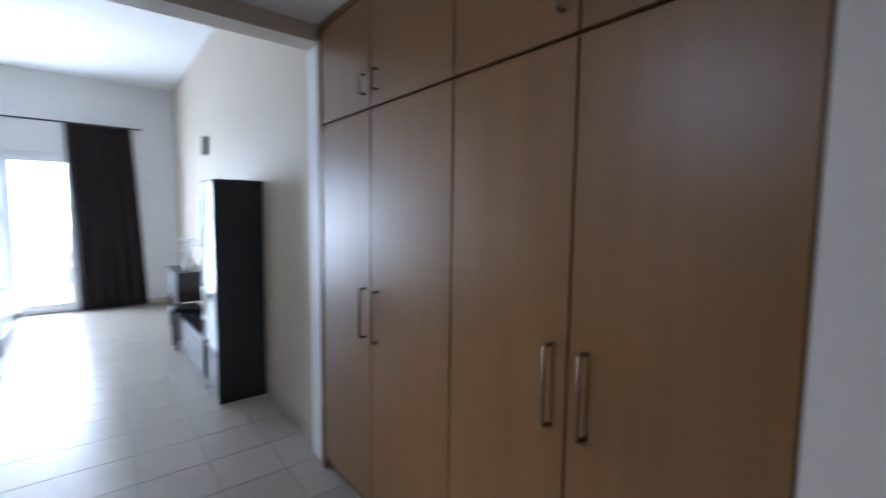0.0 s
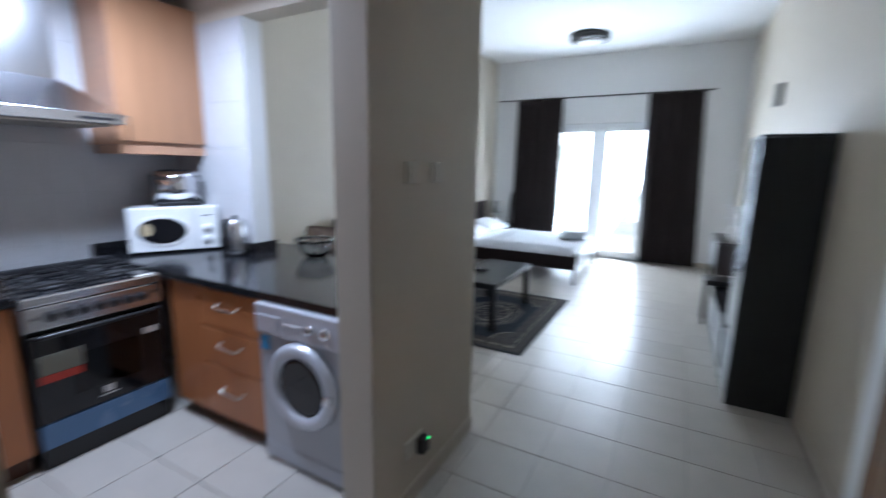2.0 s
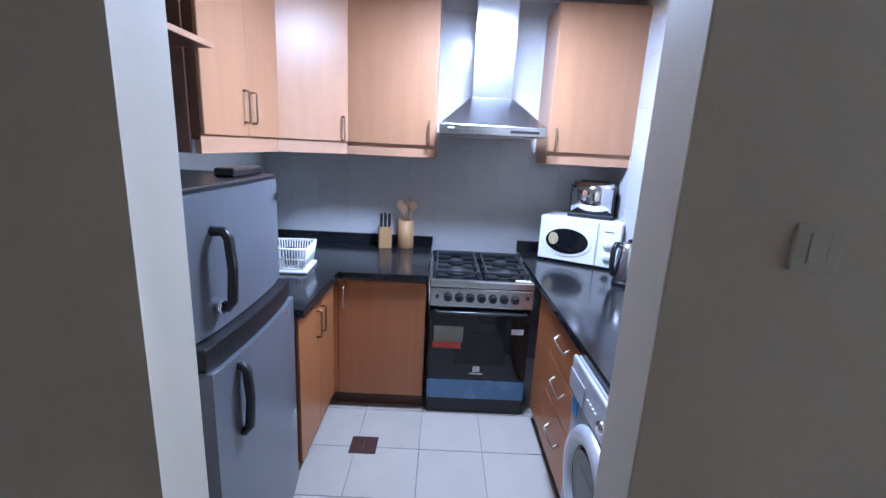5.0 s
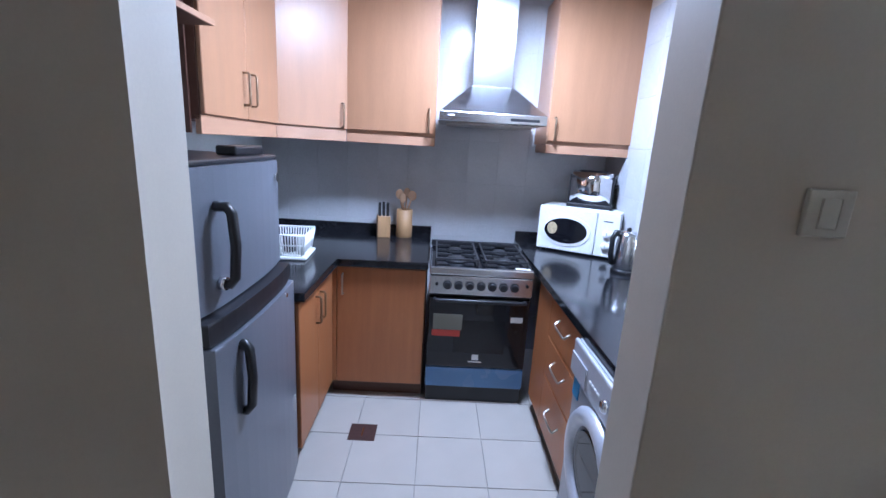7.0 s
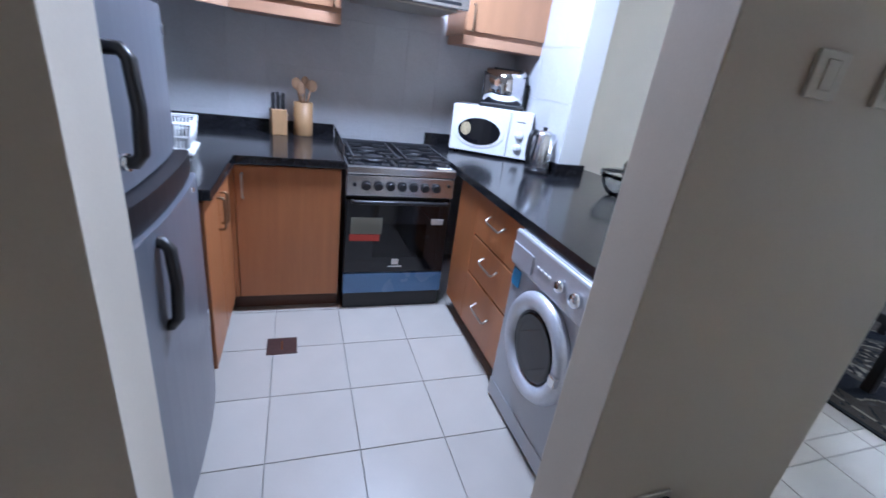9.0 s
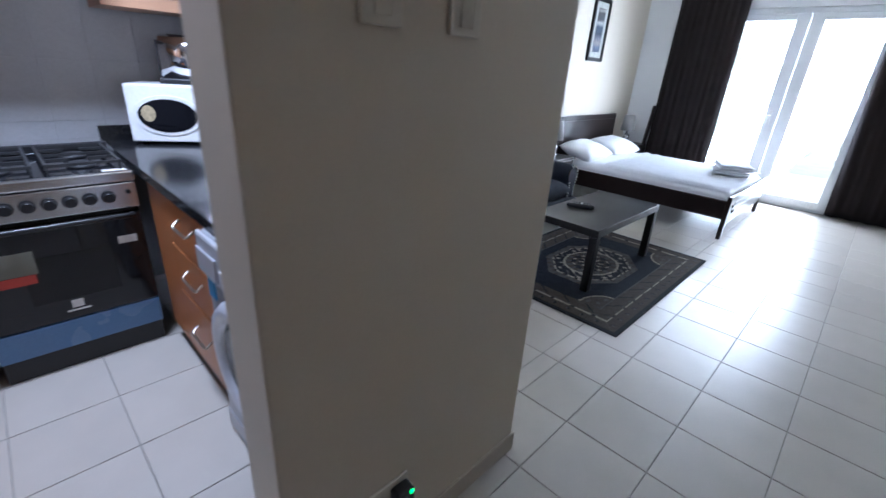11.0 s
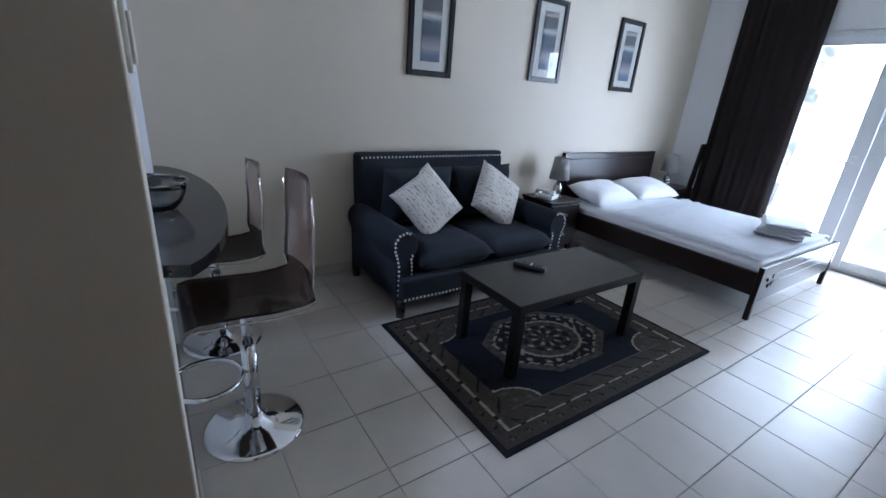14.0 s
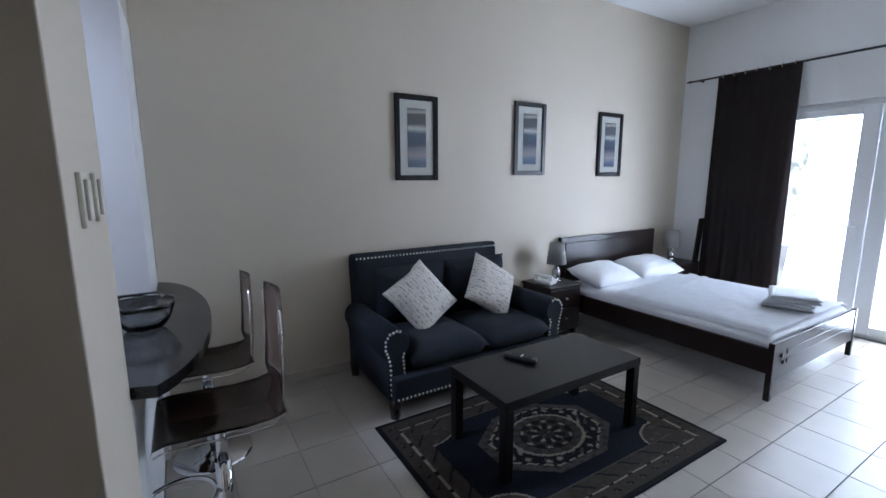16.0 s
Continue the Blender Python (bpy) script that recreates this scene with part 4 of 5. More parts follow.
# ---- living room ----
def bar_stool(m, dz):
    """dz: how far the gas lift is let down."""
    s = thing("bar_stool", m, "brown see-through acrylic bar stool on a chrome stem", "bar stool", "stools at the bar")
    part("base_plate", lathe(BM(), [(0.205, 0), (0.205, 0.006), (0.19, 0.014), (0.10, 0.028), (0.045, 0.05), (0.03, 0.075)], 40), CHROME, s)
    part("stem", cyl(BM(), (0, 0, 0.07), (0, 0, 0.42), 0.030), CHROME, s)
    part("piston", cyl(BM(), (0, 0, 0.42), (0, 0, 0.75 - dz), 0.021), CHROME, s)
    fr = [(0.13 * math.cos(a), -0.16 + 0.13 * math.sin(a), 0.30) for a in [math.tau * k / 28 for k in range(28)]]
    fb = tube(BM(), fr, 0.010, 8, True)
    cyl(fb, (0, -0.035, 0.30), (0, 0.0, 0.335), 0.010)
    part("footrest", fb, CHROME, s, "round chrome foot ring")
    part("seat_bracket", B(-0.09, 0.09, -0.09, 0.09, 0.750 - dz, 0.762 - dz, 0.003), CHROME, s)
    # one bent acrylic shell: seat, curl and back
    prof = [(-0.22, 0.755), (-0.21, 0.777), (-0.17, 0.788), (-0.05, 0.783), (0.08, 0.776), (0.17, 0.782), (0.222, 0.815), (0.245, 0.87), (0.252, 0.96), (0.255, 1.08), (0.255, 1.21), (0.254, 1.255)]
    prof = [(y, z - dz) for y, z in prof]
    sh, rows = BM(), []
    n = 12
    for i, (y, z) in enumerate(prof):
        w = 0.20 if i < 6 else 0.20 - 0.03 * ((i - 5) / (len(prof) - 6)) ** 2
        if i in (0, len(prof) - 1):
            w *= 0.86
        curve = 0.035 if i > 6 else 0.012
        rows.append([sh.verts.new((u * w, y - curve * (u * u if i > 6 else 0), z + (0.02 * u * u if 0 < i < 6 else 0))) for u in [2 * k / n - 1 for k in range(n + 1)]])
    for a, b in zip(rows, rows[1:]):
        for k in range(n):
            sh.faces.new((a[k], a[k + 1], b[k + 1], b[k])).smooth = True
    bmesh.ops.solidify(sh, geom=sh.faces[:], thickness=0.008)
    for f in sh.faces:
        f.material_index = 1 if f.calc_center_median().z < 0.85 - dz else 0
    shell = part("shell", sh, (ACRYL, ACRYL_SEAT), s)
    for sgn in (-1, 1):
        rim = [(sgn * (0.203 if i < 6 else 0.203 - 0.03 * ((i - 5) / (len(prof) - 6)) ** 2), y - (0.035 if i > 6 else 0), z) for i, (y, z) in enumerate(prof[1:-1], 1)]
        part("edge_trim", tube(BM(), rim, 0.004, 6), CHROME, shell, "bright polished edge")
    return s


bar_stool(at(-0.865, 4.0, 0, 0), 0.16)
bar_stool(at(-1.64, 3.985, 0, 0), 0.25)

nb = BM()
bmesh.ops.create_icosphere(nb, subdivisions=1, radius=0.0105)
NAIL_MESH = mesh(nb, "nailhead", NAIL)


def nailhead(parent, x, y, z):
    n = new("nailhead", NAIL_MESH)
    n.parent = parent
    n.matrix_local = at(x, y, z)


# sofa, facing +x; its origin is the back left corner on the floor
SX, SY = -2.265, 4.93
sofa = thing("sofa", at(SX, SY, 0) @ Matrix.Diagonal((0.875, 0.85, 0.95, 1)), "navy blue two-seat sofa with rolled arms and nailhead trim", "sofa")
SL, SD = 1.87, 1.02
part("base", B(0.06, SD, 0.07, SL - 0.07, 0.13, 0.30, 0.02, 3), SOFA, sofa)
bk = BM()
box(bk, -0.08, 0.09, 0.12, SL - 0.14, 0.0, 0.80, 0.03, 3)
part("backrest", bk, SOFA, sofa, at=at(0.11, 0.0, 0.205, 0, 0, -7))
for k in range(2):
    y0 = 0.235 + k * 0.70
    pc = puff(BM(), 0.70, 0.72, 0.20, 6, 16, 0.012, 3 * k)
    part("seat_cushion", pc, SOFA, sofa, at=at(0.665, y0 + 0.35, 0.385))
    pb = puff(BM(), 0.46, 0.70, 0.22, 5, 16, 0.015, 5 + 3 * k)
    part("back_cushion", pb, SOFA, sofa, at=at(0.30, y0 + 0.35, 0.70, 0, 0, -82))
for s in (0, 1):
    # rolled arm: outline in y, z, pulled along x
    c, r = (0.125, 0.515), 0.105
    out = [(0.20, 0.13), (0.20, 0.44)]
    out += [(c[0] + r * math.cos(a), c[1] + r * math.sin(a)) for a in [radians(-35 + 250 * k / 16) for k in range(17)]]
    out += [(0.055, 0.40), (0.06, 0.13)]
    if s:
        out = [(SL - y, z) for y, z in out][::-1]
    ab = BM()
    f0, f1 = [ab.verts.new((0.10, y, z)) for y, z in out], [ab.verts.new((0.955, y, z)) for y, z in out]
    for i in range(len(out)):
        j = (i + 1) % len(out)
        ab.faces.new((f0[i], f0[j], f1[j], f1[i])).smooth = 1 < i < 19
    ends = [ab.faces.new(f0[::-1]), ab.faces.new(f1)]
    bmesh.ops.recalc_face_normals(ab, faces=ab.faces)
    bmesh.ops.bevel(ab, geom=list(ends[1].edges), offset=0.012, segments=2, affect="EDGES")
    arm = part("arm", ab, SOFA, sofa)
    inner = [(0.185, 0.17), (0.185, 0.25), (0.182, 0.34), (0.172, 0.42), (0.19, 0.47)]
    outer = [(0.075, 0.17), (0.073, 0.28), (0.07, 0.38), (0.055, 0.44), (0.035, 0.49), (0.035, 0.55), (0.07, 0.595), (0.125, 0.61), (0.18, 0.595)]
    for line in (inner, outer):
        for (ya, za), (yb, zb) in zip(line, line[1:]):
            n = max(1, round(math.hypot(yb - ya, zb - za) / 0.032))
            for k in range(n):
                y, z = ya + (yb - ya) * k / n, za + (zb - za) * k / n
                y = SL - y if s else y
                nailhead(arm, 0.955, y, z)
for k in range(50):
    nailhead(sofa, SD, 0.10 + (SL - 0.2) * k / 49, 0.152)
for k in range(44):
    nailhead(sofa, 0.105, 0.15 + (SL - 0.32) * k / 43, 0.968)
for x in (0.12, SD - 0.06):
    for y in (0.10, SL - 0.10):
        part("leg", cyl(BM(), (x, y, 0), (x, y, 0.13), 0.038, 0.054, 4), ESPRESSO, sofa)


def cushion(m, seed, label):
    c = new("throw_pillow", mesh(puff(BM(), 0.44, 0.44, 0.15, 3.0, 20, 0.012, seed), "throw_pillow", SCRIPT))
    c.matrix_world = m
    return tagged(c, label, "pillow", "throw pillows on the sofa")


cushion(at(-1.83, 5.43, 0.648) @ pose(0, 0, 0, 0, 60, 0) @ pose(0, 0, 0, 0, 0, 32), 1.0, "off-white throw pillow with dark script print, leaning on the sofa back")
cushion(at(-1.80, 6.06, 0.655, 8) @ pose(0, 0, 0, 0, 62, 0) @ pose(0, 0, 0, 0, 0, 52), 7.0, "off-white throw pillow with dark script print beside the sofa arm")

# rug woven in rows
RX0, RX1, RY0, RY1 = -1.380, -0.178, 4.852, 6.563
YARN = [mat("rug_" + n, c, 0.95, var=0.25, scale=40, bump=0.6, bscale=500, fine=0.35, spec=0.1) for n, c in
        (("black", (0.010, 0.010, 0.013)), ("taupe", (0.040, 0.032, 0.025)), ("grey", (0.055, 0.050, 0.046)), ("cream", (0.21, 0.18, 0.14)), ("navy", (0.007, 0.008, 0.014)))]


def yarn(x, y, hx, hy):
    """The yarn at a place of the rug: black rim, two figured borders, navy field, corner fans, octagon medallion."""
    ex, ey = hx - abs(x), hy - abs(y)
    e = min(ex, ey)
    along = y if ex < ey else x
    if e < 0.028:
        return 0
    if e < 0.115:
        ph = (along / 0.11) % 1 - 0.5
        q = (e - 0.07) / 0.03
        leaf = abs(ph) * 3.2 + abs(q)
        if leaf < 0.42:
            return 2
        return 0 if leaf < 0.8 and (ph + q * 0.3) > 0 else 1
    if e < 0.131:
        return 3 if math.sin(along * 38) > -0.75 else 0
    if e < 0.150:
        return 2 if math.sin(along * 57) > 0.8 else 1
    if e < 0.226:
        return 0 if math.sin(along * 33 + 40 * e) > 0.93 else 1
    if e < 0.235:
        return 2
    ix, iy = hx - 0.235, hy - 0.235
    cx, cy = (ix - abs(x)) / 0.17, (iy - abs(y)) / 0.23
    d = math.hypot(cx, cy)
    if d < 1.0:
        if d > 0.93:
            return 3
        return 2 if math.sin(6 * math.atan2(cy, cx)) * math.sin(d * 11) > 0.6 else 1
    o = max(abs(x) / 0.34, abs(y) / 0.45, (abs(x) / 0.34 + abs(y) / 0.45) / 1.42)
    if o < 1.0:
        if o > 0.86:
            return 2 if math.sin(x * 60) * math.sin(y * 60) > -0.3 else 1
        if o > 0.82:
            return 3 if math.sin(24 * math.atan2(y, x)) > -0.5 else 0
        r = math.hypot(x / 0.215, y / 0.26)
        if r > 1.05:
            f = math.sin(x * 42 + 3 * math.sin(y * 20)) * math.sin(y * 36 + 2 * math.sin(x * 25))
            return 3 if f > 0.62 else (2 if f > 0.25 else 0)
        if r > 0.96:
            return 3
        if r > 0.74:
            return 2 if math.sin(16 * math.atan2(y / 0.30, x / 0.235)) > 0 else 1
        if r > 0.70:
            return 0
        f = math.sin(8 * math.atan2(y, x)) * math.cos(r * 9)
        return 3 if f > 0.6 else (1 if f > -0.1 else 0)
    return 4


rb = BM()
nx, ny = 136, 184
hx, hy = (RX1 - RX0) / 2, (RY1 - RY0) / 2
gv = [[rb.verts.new((-hx + 2 * hx * i / nx, -hy + 2 * hy * j / ny, 0.010 + 0.0015 * noise.noise(Vector((i * 0.2, j * 0.2, 0))))) for j in range(ny + 1)] for i in range(nx + 1)]
for i in range(nx):
    for j in range(ny):
        f = rb.faces.new((gv[i][j], gv[i + 1][j], gv[i + 1][j + 1], gv[i][j + 1]))
        f.material_index = yarn(1.13 * (-hx + 2 * hx * (i + 0.5) / nx), 1.08 * (-hy + 2 * hy * (j + 0.5) / ny), 1.13 * hx, 1.08 * hy)
box(rb, -hx, hx, -hy, hy, 0.0005, 0.006)
rug = new("rug", mesh(rb, "rug", *YARN))
rug.matrix_world = at((RX0 + RX1) / 2, (RY0 + RY1) / 2, 0)
tagged(rug, "dark oriental rug with navy field, octagon medallion and taupe borders", "rug")

# coffee table and remote
ctb = thing("coffee_table", at(-0.805, 5.722, 0.011), "plain black-brown coffee table with square legs on the rug", "table")
TX, TY, TZ = 0.253, 0.523, 0.445
part("tabletop", B(-TX, TX, -TY, TY, TZ - 0.052, TZ, 0.003), TABLEBLACK, ctb)
for x in (-1, 1):
    for y in (-1, 1):
        part("leg", B(x * TX - x * 0.003, x * (TX - 0.055), y * TY - y * 0.003, y * (TY - 0.055), 0, TZ - 0.053, 0.002), TABLEBLACK, ctb)
rc = thing("remote_control", at(-0.905, 5.60, 0.457, 118), "black remote control lying on the coffee table", "remote control")
part("body", box(BM(), -0.026, 0.026, -0.10, 0.10, 0, 0.028, 0.008), BLACK, rc)
for j in range(7):
    for i in range(3):
        part("button", B(-0.017 + i * 0.013, -0.009 + i * 0.013, -0.07 + j * 0.019, -0.062 + j * 0.019, 0.028, 0.031), SILVER if j == 3 else RUBBER, rc)

# bed
BX0, BX1, BY0, BY1 = -2.60, -0.36, 7.66, 9.26
BED = Matrix.Translation((0.047, -0.042, 0)) @ Matrix.Diagonal((0.878, 0.9565, 0.94, 1))
bed = thing("bed", BED, "dark espresso wooden bed made up with white sheets", "bed")
hb = BM()
box(hb, -2.645, -2.605, 7.70, 9.37, 0.22, 0.965, 0.006)
part("headboard", hb, ESPRESSO, bed)
part("headboard_rail", B(-2.606, -2.592, 7.76, 9.31, 0.30, 0.90, 0.004), ESPRESSO, bed)
for y in (7.70, 9.32):
    part("head_post", B(-2.665, -2.602, y - 0.004, y + 0.054, 0, 0.969, 0.004), ESPRESSO, bed)
part("headboard_bolt", cyl(BM(), (-2.604, 7.80, 0.80), (-2.588, 7.80, 0.80), 0.012, seg=12), BLACK, bed)
for y in (BY0, BY1 - 0.03):
    part("side_rail", B(-2.60, BX1 - 0.03, y, y + 0.03, 0.205, 0.395, 0.004), ESPRESSO, bed)
ft = part("footboard", B(BX1 - 0.028, BX1 + 0.002, BY0 + 0.036, BY1 - 0.036, 0.15, 0.440, 0.004), ESPRESSO, bed)
for z in (0.255, 0.325):
    part("groove_slat", B(BX1 + 0.002, BX1 + 0.008, BY0 + 0.22, BY1 - 0.08, z, z + 0.035, 0.002, 1), ESPRESSO, ft)
for y in (BY0 + 0.13, ):
    for z in (0.33, 0.27):
        part("bolt", cyl(BM(), (BX1, y + (0.33 - z) * 0.6, z), (BX1 + 0.012, y + (0.33 - z) * 0.6, z), 0.018, seg=4), BLACK, ft)
for y in (BY0 - 0.005, BY1 - 0.035):
    part("foot_post", B(BX1 - 0.035, BX1 + 0.008, y, y + 0.04, 0, 0.443, 0.004), ESPRESSO, bed)
part("slat_base", B(-2.58, BX1 - 0.05, BY0 + 0.035, BY1 - 0.035, 0.25, 0.29), ESPRESSO, bed)


def mattress():
    bm, nx, ny = BM(), 60, 44
    x0, x1, y0, y1, zb, zt = -2.57, BX1 - 0.045, BY0 + 0.036, BY1 - 0.036, 0.30, 0.485
    rows = []
    for i in range(nx + 1):
        u = i / nx
        row = []
        for j in range(-6, ny + 7):
            v = min(max(j / ny, 0), 1)
            drop = max(-j, j - ny, 0) / 6
            edge = min(u, 1 - u) * (x1 - x0)
            ev = min(v, 1 - v) * (y1 - y0)
            z = zt - 0.05 * math.exp(-ev / 0.035) - 0.04 * math.exp(-edge / 0.035) - drop * (zt - 0.05 - zb - 0.02)
            x, y = x0 + (x1 - x0) * u, y0 + (y1 - y0) * v
            w = noise.noise(Vector((x * 3.1, y * 1.2, 0.3))) * 0.010 + noise.noise(Vector((x * 7 + y * 4, y * 9, 1.3))) * 0.006
            fold = 0.012 * math.exp(-((x + 1.75 + 0.1 * math.sin(y * 3)) / 0.02) ** 2) + 0.008 * math.exp(-((x + 1.62 + 0.07 * math.sin(y * 4)) / 0.03) ** 2)
            s = 0 if drop == 0 else (0.008 * math.sin(x * 19) + w)
            row.append(bm.verts.new((x, y + (s if j > ny else -s) * drop, z + (w + fold if drop == 0 else 0))))
        rows.append(row)
    for a, b in zip(rows, rows[1:]):
        for k in range(len(a) - 1):
            bm.faces.new((a[k], b[k], b[k + 1], a[k + 1])).smooth = True
    for r in (rows[0], rows[-1]):
        bm.faces.new(r)
    bm.faces.new([r[0] for r in rows])
    bm.faces.new([r[-1] for r in rows])
    bmesh.ops.recalc_face_normals(bm, faces=bm.faces)
    return bm


def top_sheet():
    """A thin sheet over the foot half of the bed, rolled at its head edge and creased."""
    bm, nx, ny = BM(), 70, 50
    x0, x1, y0, y1 = -1.86, BX1 - 0.06, BY0 + 0.06, BY1 - 0.06
    top = []
    for i in range(nx + 1):
        row = []
        for j in range(ny + 1):
            u, v = i / nx, j / ny
            x = x0 + (x1 - x0) * u + 0.035 * math.sin(v * 5 + 0.6) * (1 - u)
            y = y0 + (y1 - y0) * v
            roll = 0.016 * math.exp(-(u * (x1 - x0) / 0.035) ** 2)
            long = 0.010 * math.exp(-((u - 0.13 - 0.05 * math.sin(v * 4)) / 0.018) ** 2) + 0.007 * math.exp(-((v - 0.32 - 0.25 * u) / 0.02) ** 2) * (1 - u)
            fine = 0.006 * noise.noise(Vector((x * 6 + y * 3, y * 5, 4.0))) + 0.003 * noise.noise(Vector((x * 17, y * 14, 2.0)))
            ev = min(v, 1 - v) * (y1 - y0)
            row.append(bm.verts.new((x, y, 0.505 + roll + long + fine - 0.030 * math.exp(-ev / 0.03))))
        top.append(row)
    for a, b in zip(top, top[1:]):
        for k in range(ny):
            bm.faces.new((a[k], b[k], b[k + 1], a[k + 1])).smooth = True
    bmesh.ops.solidify(bm, geom=bm.faces[:], thickness=0.016)
    bmesh.ops.recalc_face_normals(bm, faces=bm.faces)
    return bm


bs = new("bed_sheet", mesh(top_sheet(), "bed_sheet", LINEN))
bs.matrix_world = BED
tagged(bs, "creased white top sheet turned back across the bed", "sheet")
mt = new("mattress", mesh(mattress(), "mattress", LINEN))
mt.matrix_world = BED
tagged(mt, "white sheeted mattress with creased bedding on the bed", "mattress")
for y, sd, rz in ((8.06, 2.0, 3), (8.86, 9.0, -4)):
    p = new("bed_pillow", mesh(puff(BM(), 0.48, 0.72, 0.19, 3.2, 20, 0.02, sd), "bed_pillow", LINEN))
    p.matrix_world = BED @ at(-2.29, y, 0.575, rz) @ pose(0, 0, 0, 0, 14, 0)
    tagged(p, "plump white bed pillow against the headboard", "pillow", "bed pillows")
for k in range(2):
    tw = thing("towel", at(-0.53 + 0.01 * k, 8.21, 0.481 + 0.055 * k, 14 + 9 * k), "folded white towel on the bed's foot end", "towel", "folded towels")
    for f in range(2):
        part("fold", puff(BM(), 0.34 - 0.008 * f, 0.44 - 0.012 * f, 0.034, 7, 16, 0.006, 3.0 + 2 * k + f), TOWEL, tw, at=at(0.004 * f, 0, 0.018 + 0.026 * f))


def nightstand(m):
    n = thing("nightstand", m, "small dark espresso nightstand beside the bed", "nightstand", "nightstands")
    part("body", B(0, 0.38, -0.20, 0.20, 0.06, 0.485, 0.004), ESPRESSO, n)
    part("top", B(-0.005, 0.40, -0.215, 0.215, 0.486, 0.51, 0.004), ESPRESSO, n)
    for z in (0.10, 0.295):
        d = part("drawer_front", B(0.381, 0.395, -0.19, 0.19, z, z + 0.18, 0.003), ESPRESSO, n)
        part("knob", cyl(BM(), (0.395, 0, z + 0.09), (0.415, 0, z + 0.09), 0.010), NICKEL, d)
    for x in (0.03, 0.35):
        for y in (-0.17, 0.17):
            part("leg", B(x - 0.02, x + 0.02, y - 0.02, y + 0.02, 0, 0.059), ESPRESSO, n)
    return n


def table_lamp(m):
    l = thing("table_lamp", m, "small bedside lamp with grey shade and mirrored base, unlit", "lamp", "bedside lamps")
    part("base", lathe(BM(), [(0.055, 0), (0.055, 0.012), (0.03, 0.02), (0.038, 0.05), (0.045, 0.085), (0.035, 0.12), (0.018, 0.14), (0.012, 0.20)], 20), CERAMIC, l)
    part("shade", lathe(BM(), [(0.098, 0.175), (0.072, 0.385), (0.068, 0.385), (0.093, 0.177)], 28), SHADE, l)
    return l


ns1 = nightstand(at(-2.275, 7.035, 0))
copy_thing(ns1, at(-2.275, 9.13, 0))
lp1 = table_lamp(at(-2.09, 7.10, 0.511))
copy_thing(lp1, at(-2.10, 9.08, 0.511))
ph = thing("telephone", at(-2.06, 6.93, 0.511, 20), "white desk telephone on the nightstand", "telephone")
part("body", box(BM(), -0.09, 0.09, -0.08, 0.08, 0, 0.045, 0.015, 3), WHITE_PL, ph)
hs = BM()
box(hs, -0.095, 0.095, -0.06, -0.02, 0.07, 0.092, 0.01)
for x in (-0.075, 0.075):
    box(hs, x - 0.024, x + 0.024, -0.066, -0.014, 0.046, 0.071, 0.008)
part("handset", hs, WHITE_PL, ph)
part("keypad", B(-0.05, 0.05, 0.0, 0.065, 0.0455, 0.05), SHADE, ph)
ib = thing("folded_board", at(-1.93, 9.25, 0), "dark folded board leaning by the curtain", "board")
part("board", box(BM(), -0.012, 0.012, -0.05, 0.05, 0.0, 1.05, 0.008), ESPRESSO, ib, at=pose(0, 0, 0, 0, 4, 0))

# pictures
for y0, z1, fm in ((5.447, 2.192, FRAMEBLACK), (6.675, 2.235, FRAMEGREY), (7.842, 2.222, FRAMEBLACK)):
    w, h = 0.393, 0.679
    pc = thing("framed_picture", at(WX, y0 + w / 2, z1 - h), "tall seascape print in a dark frame with white mount", "picture", "three pictures in a row")
    fb = BM()
    for b in ((0.002, 0.024, -w / 2, -w / 2 + 0.042, 0, h), (0.002, 0.024, w / 2 - 0.042, w / 2, 0, h),
              (0.002, 0.024, -w / 2 + 0.042, w / 2 - 0.042, 0, 0.042), (0.002, 0.024, -w / 2 + 0.042, w / 2 - 0.042, h - 0.042, h)):
        box(fb, *b, 0.003, 1)
    part("frame", fb, fm, pc)
    part("mount", B(0.003, 0.010, -w / 2 + 0.04, w / 2 - 0.04, 0.04, h - 0.04), MATT, pc, "white mount")
    part("print", B(0.0, 0.003, -0.085, 0.085, 0, 0.47), SEA, pc, "banded blue and grey seascape", at=at(0.0105, 0, 0.105))
    gl = part("glazing", B(0.0145, 0.0165, -w / 2 + 0.041, w / 2 - 0.041, 0.041, h - 0.041), GLASS, pc)
    gl.visible_shadow = False

# curtains and their rod
CRY, CRZ = 9.31, 2.655
rod = thing("curtain_rod", at(0, 0, 0), "black metal curtain rod with finials", "curtain rod")
part("rod", cyl(BM(), (-2.16, CRY, CRZ), (1.08, CRY, CRZ), 0.011), BLACK, rod)
for x, s in ((-2.16, -1), (1.08, 1)):
    part("finial", cyl(BM(), (x, CRY, CRZ), (x + s * 0.05, CRY, CRZ), 0.016, 0.006), BLACK, rod)
for x in (-2.06, -0.45, 1.04):
    part("bracket", B(x - 0.008, x + 0.008, CRY + 0.012, WY - 0.001, CRZ - 0.012, CRZ + 0.012), BLACK, rod)


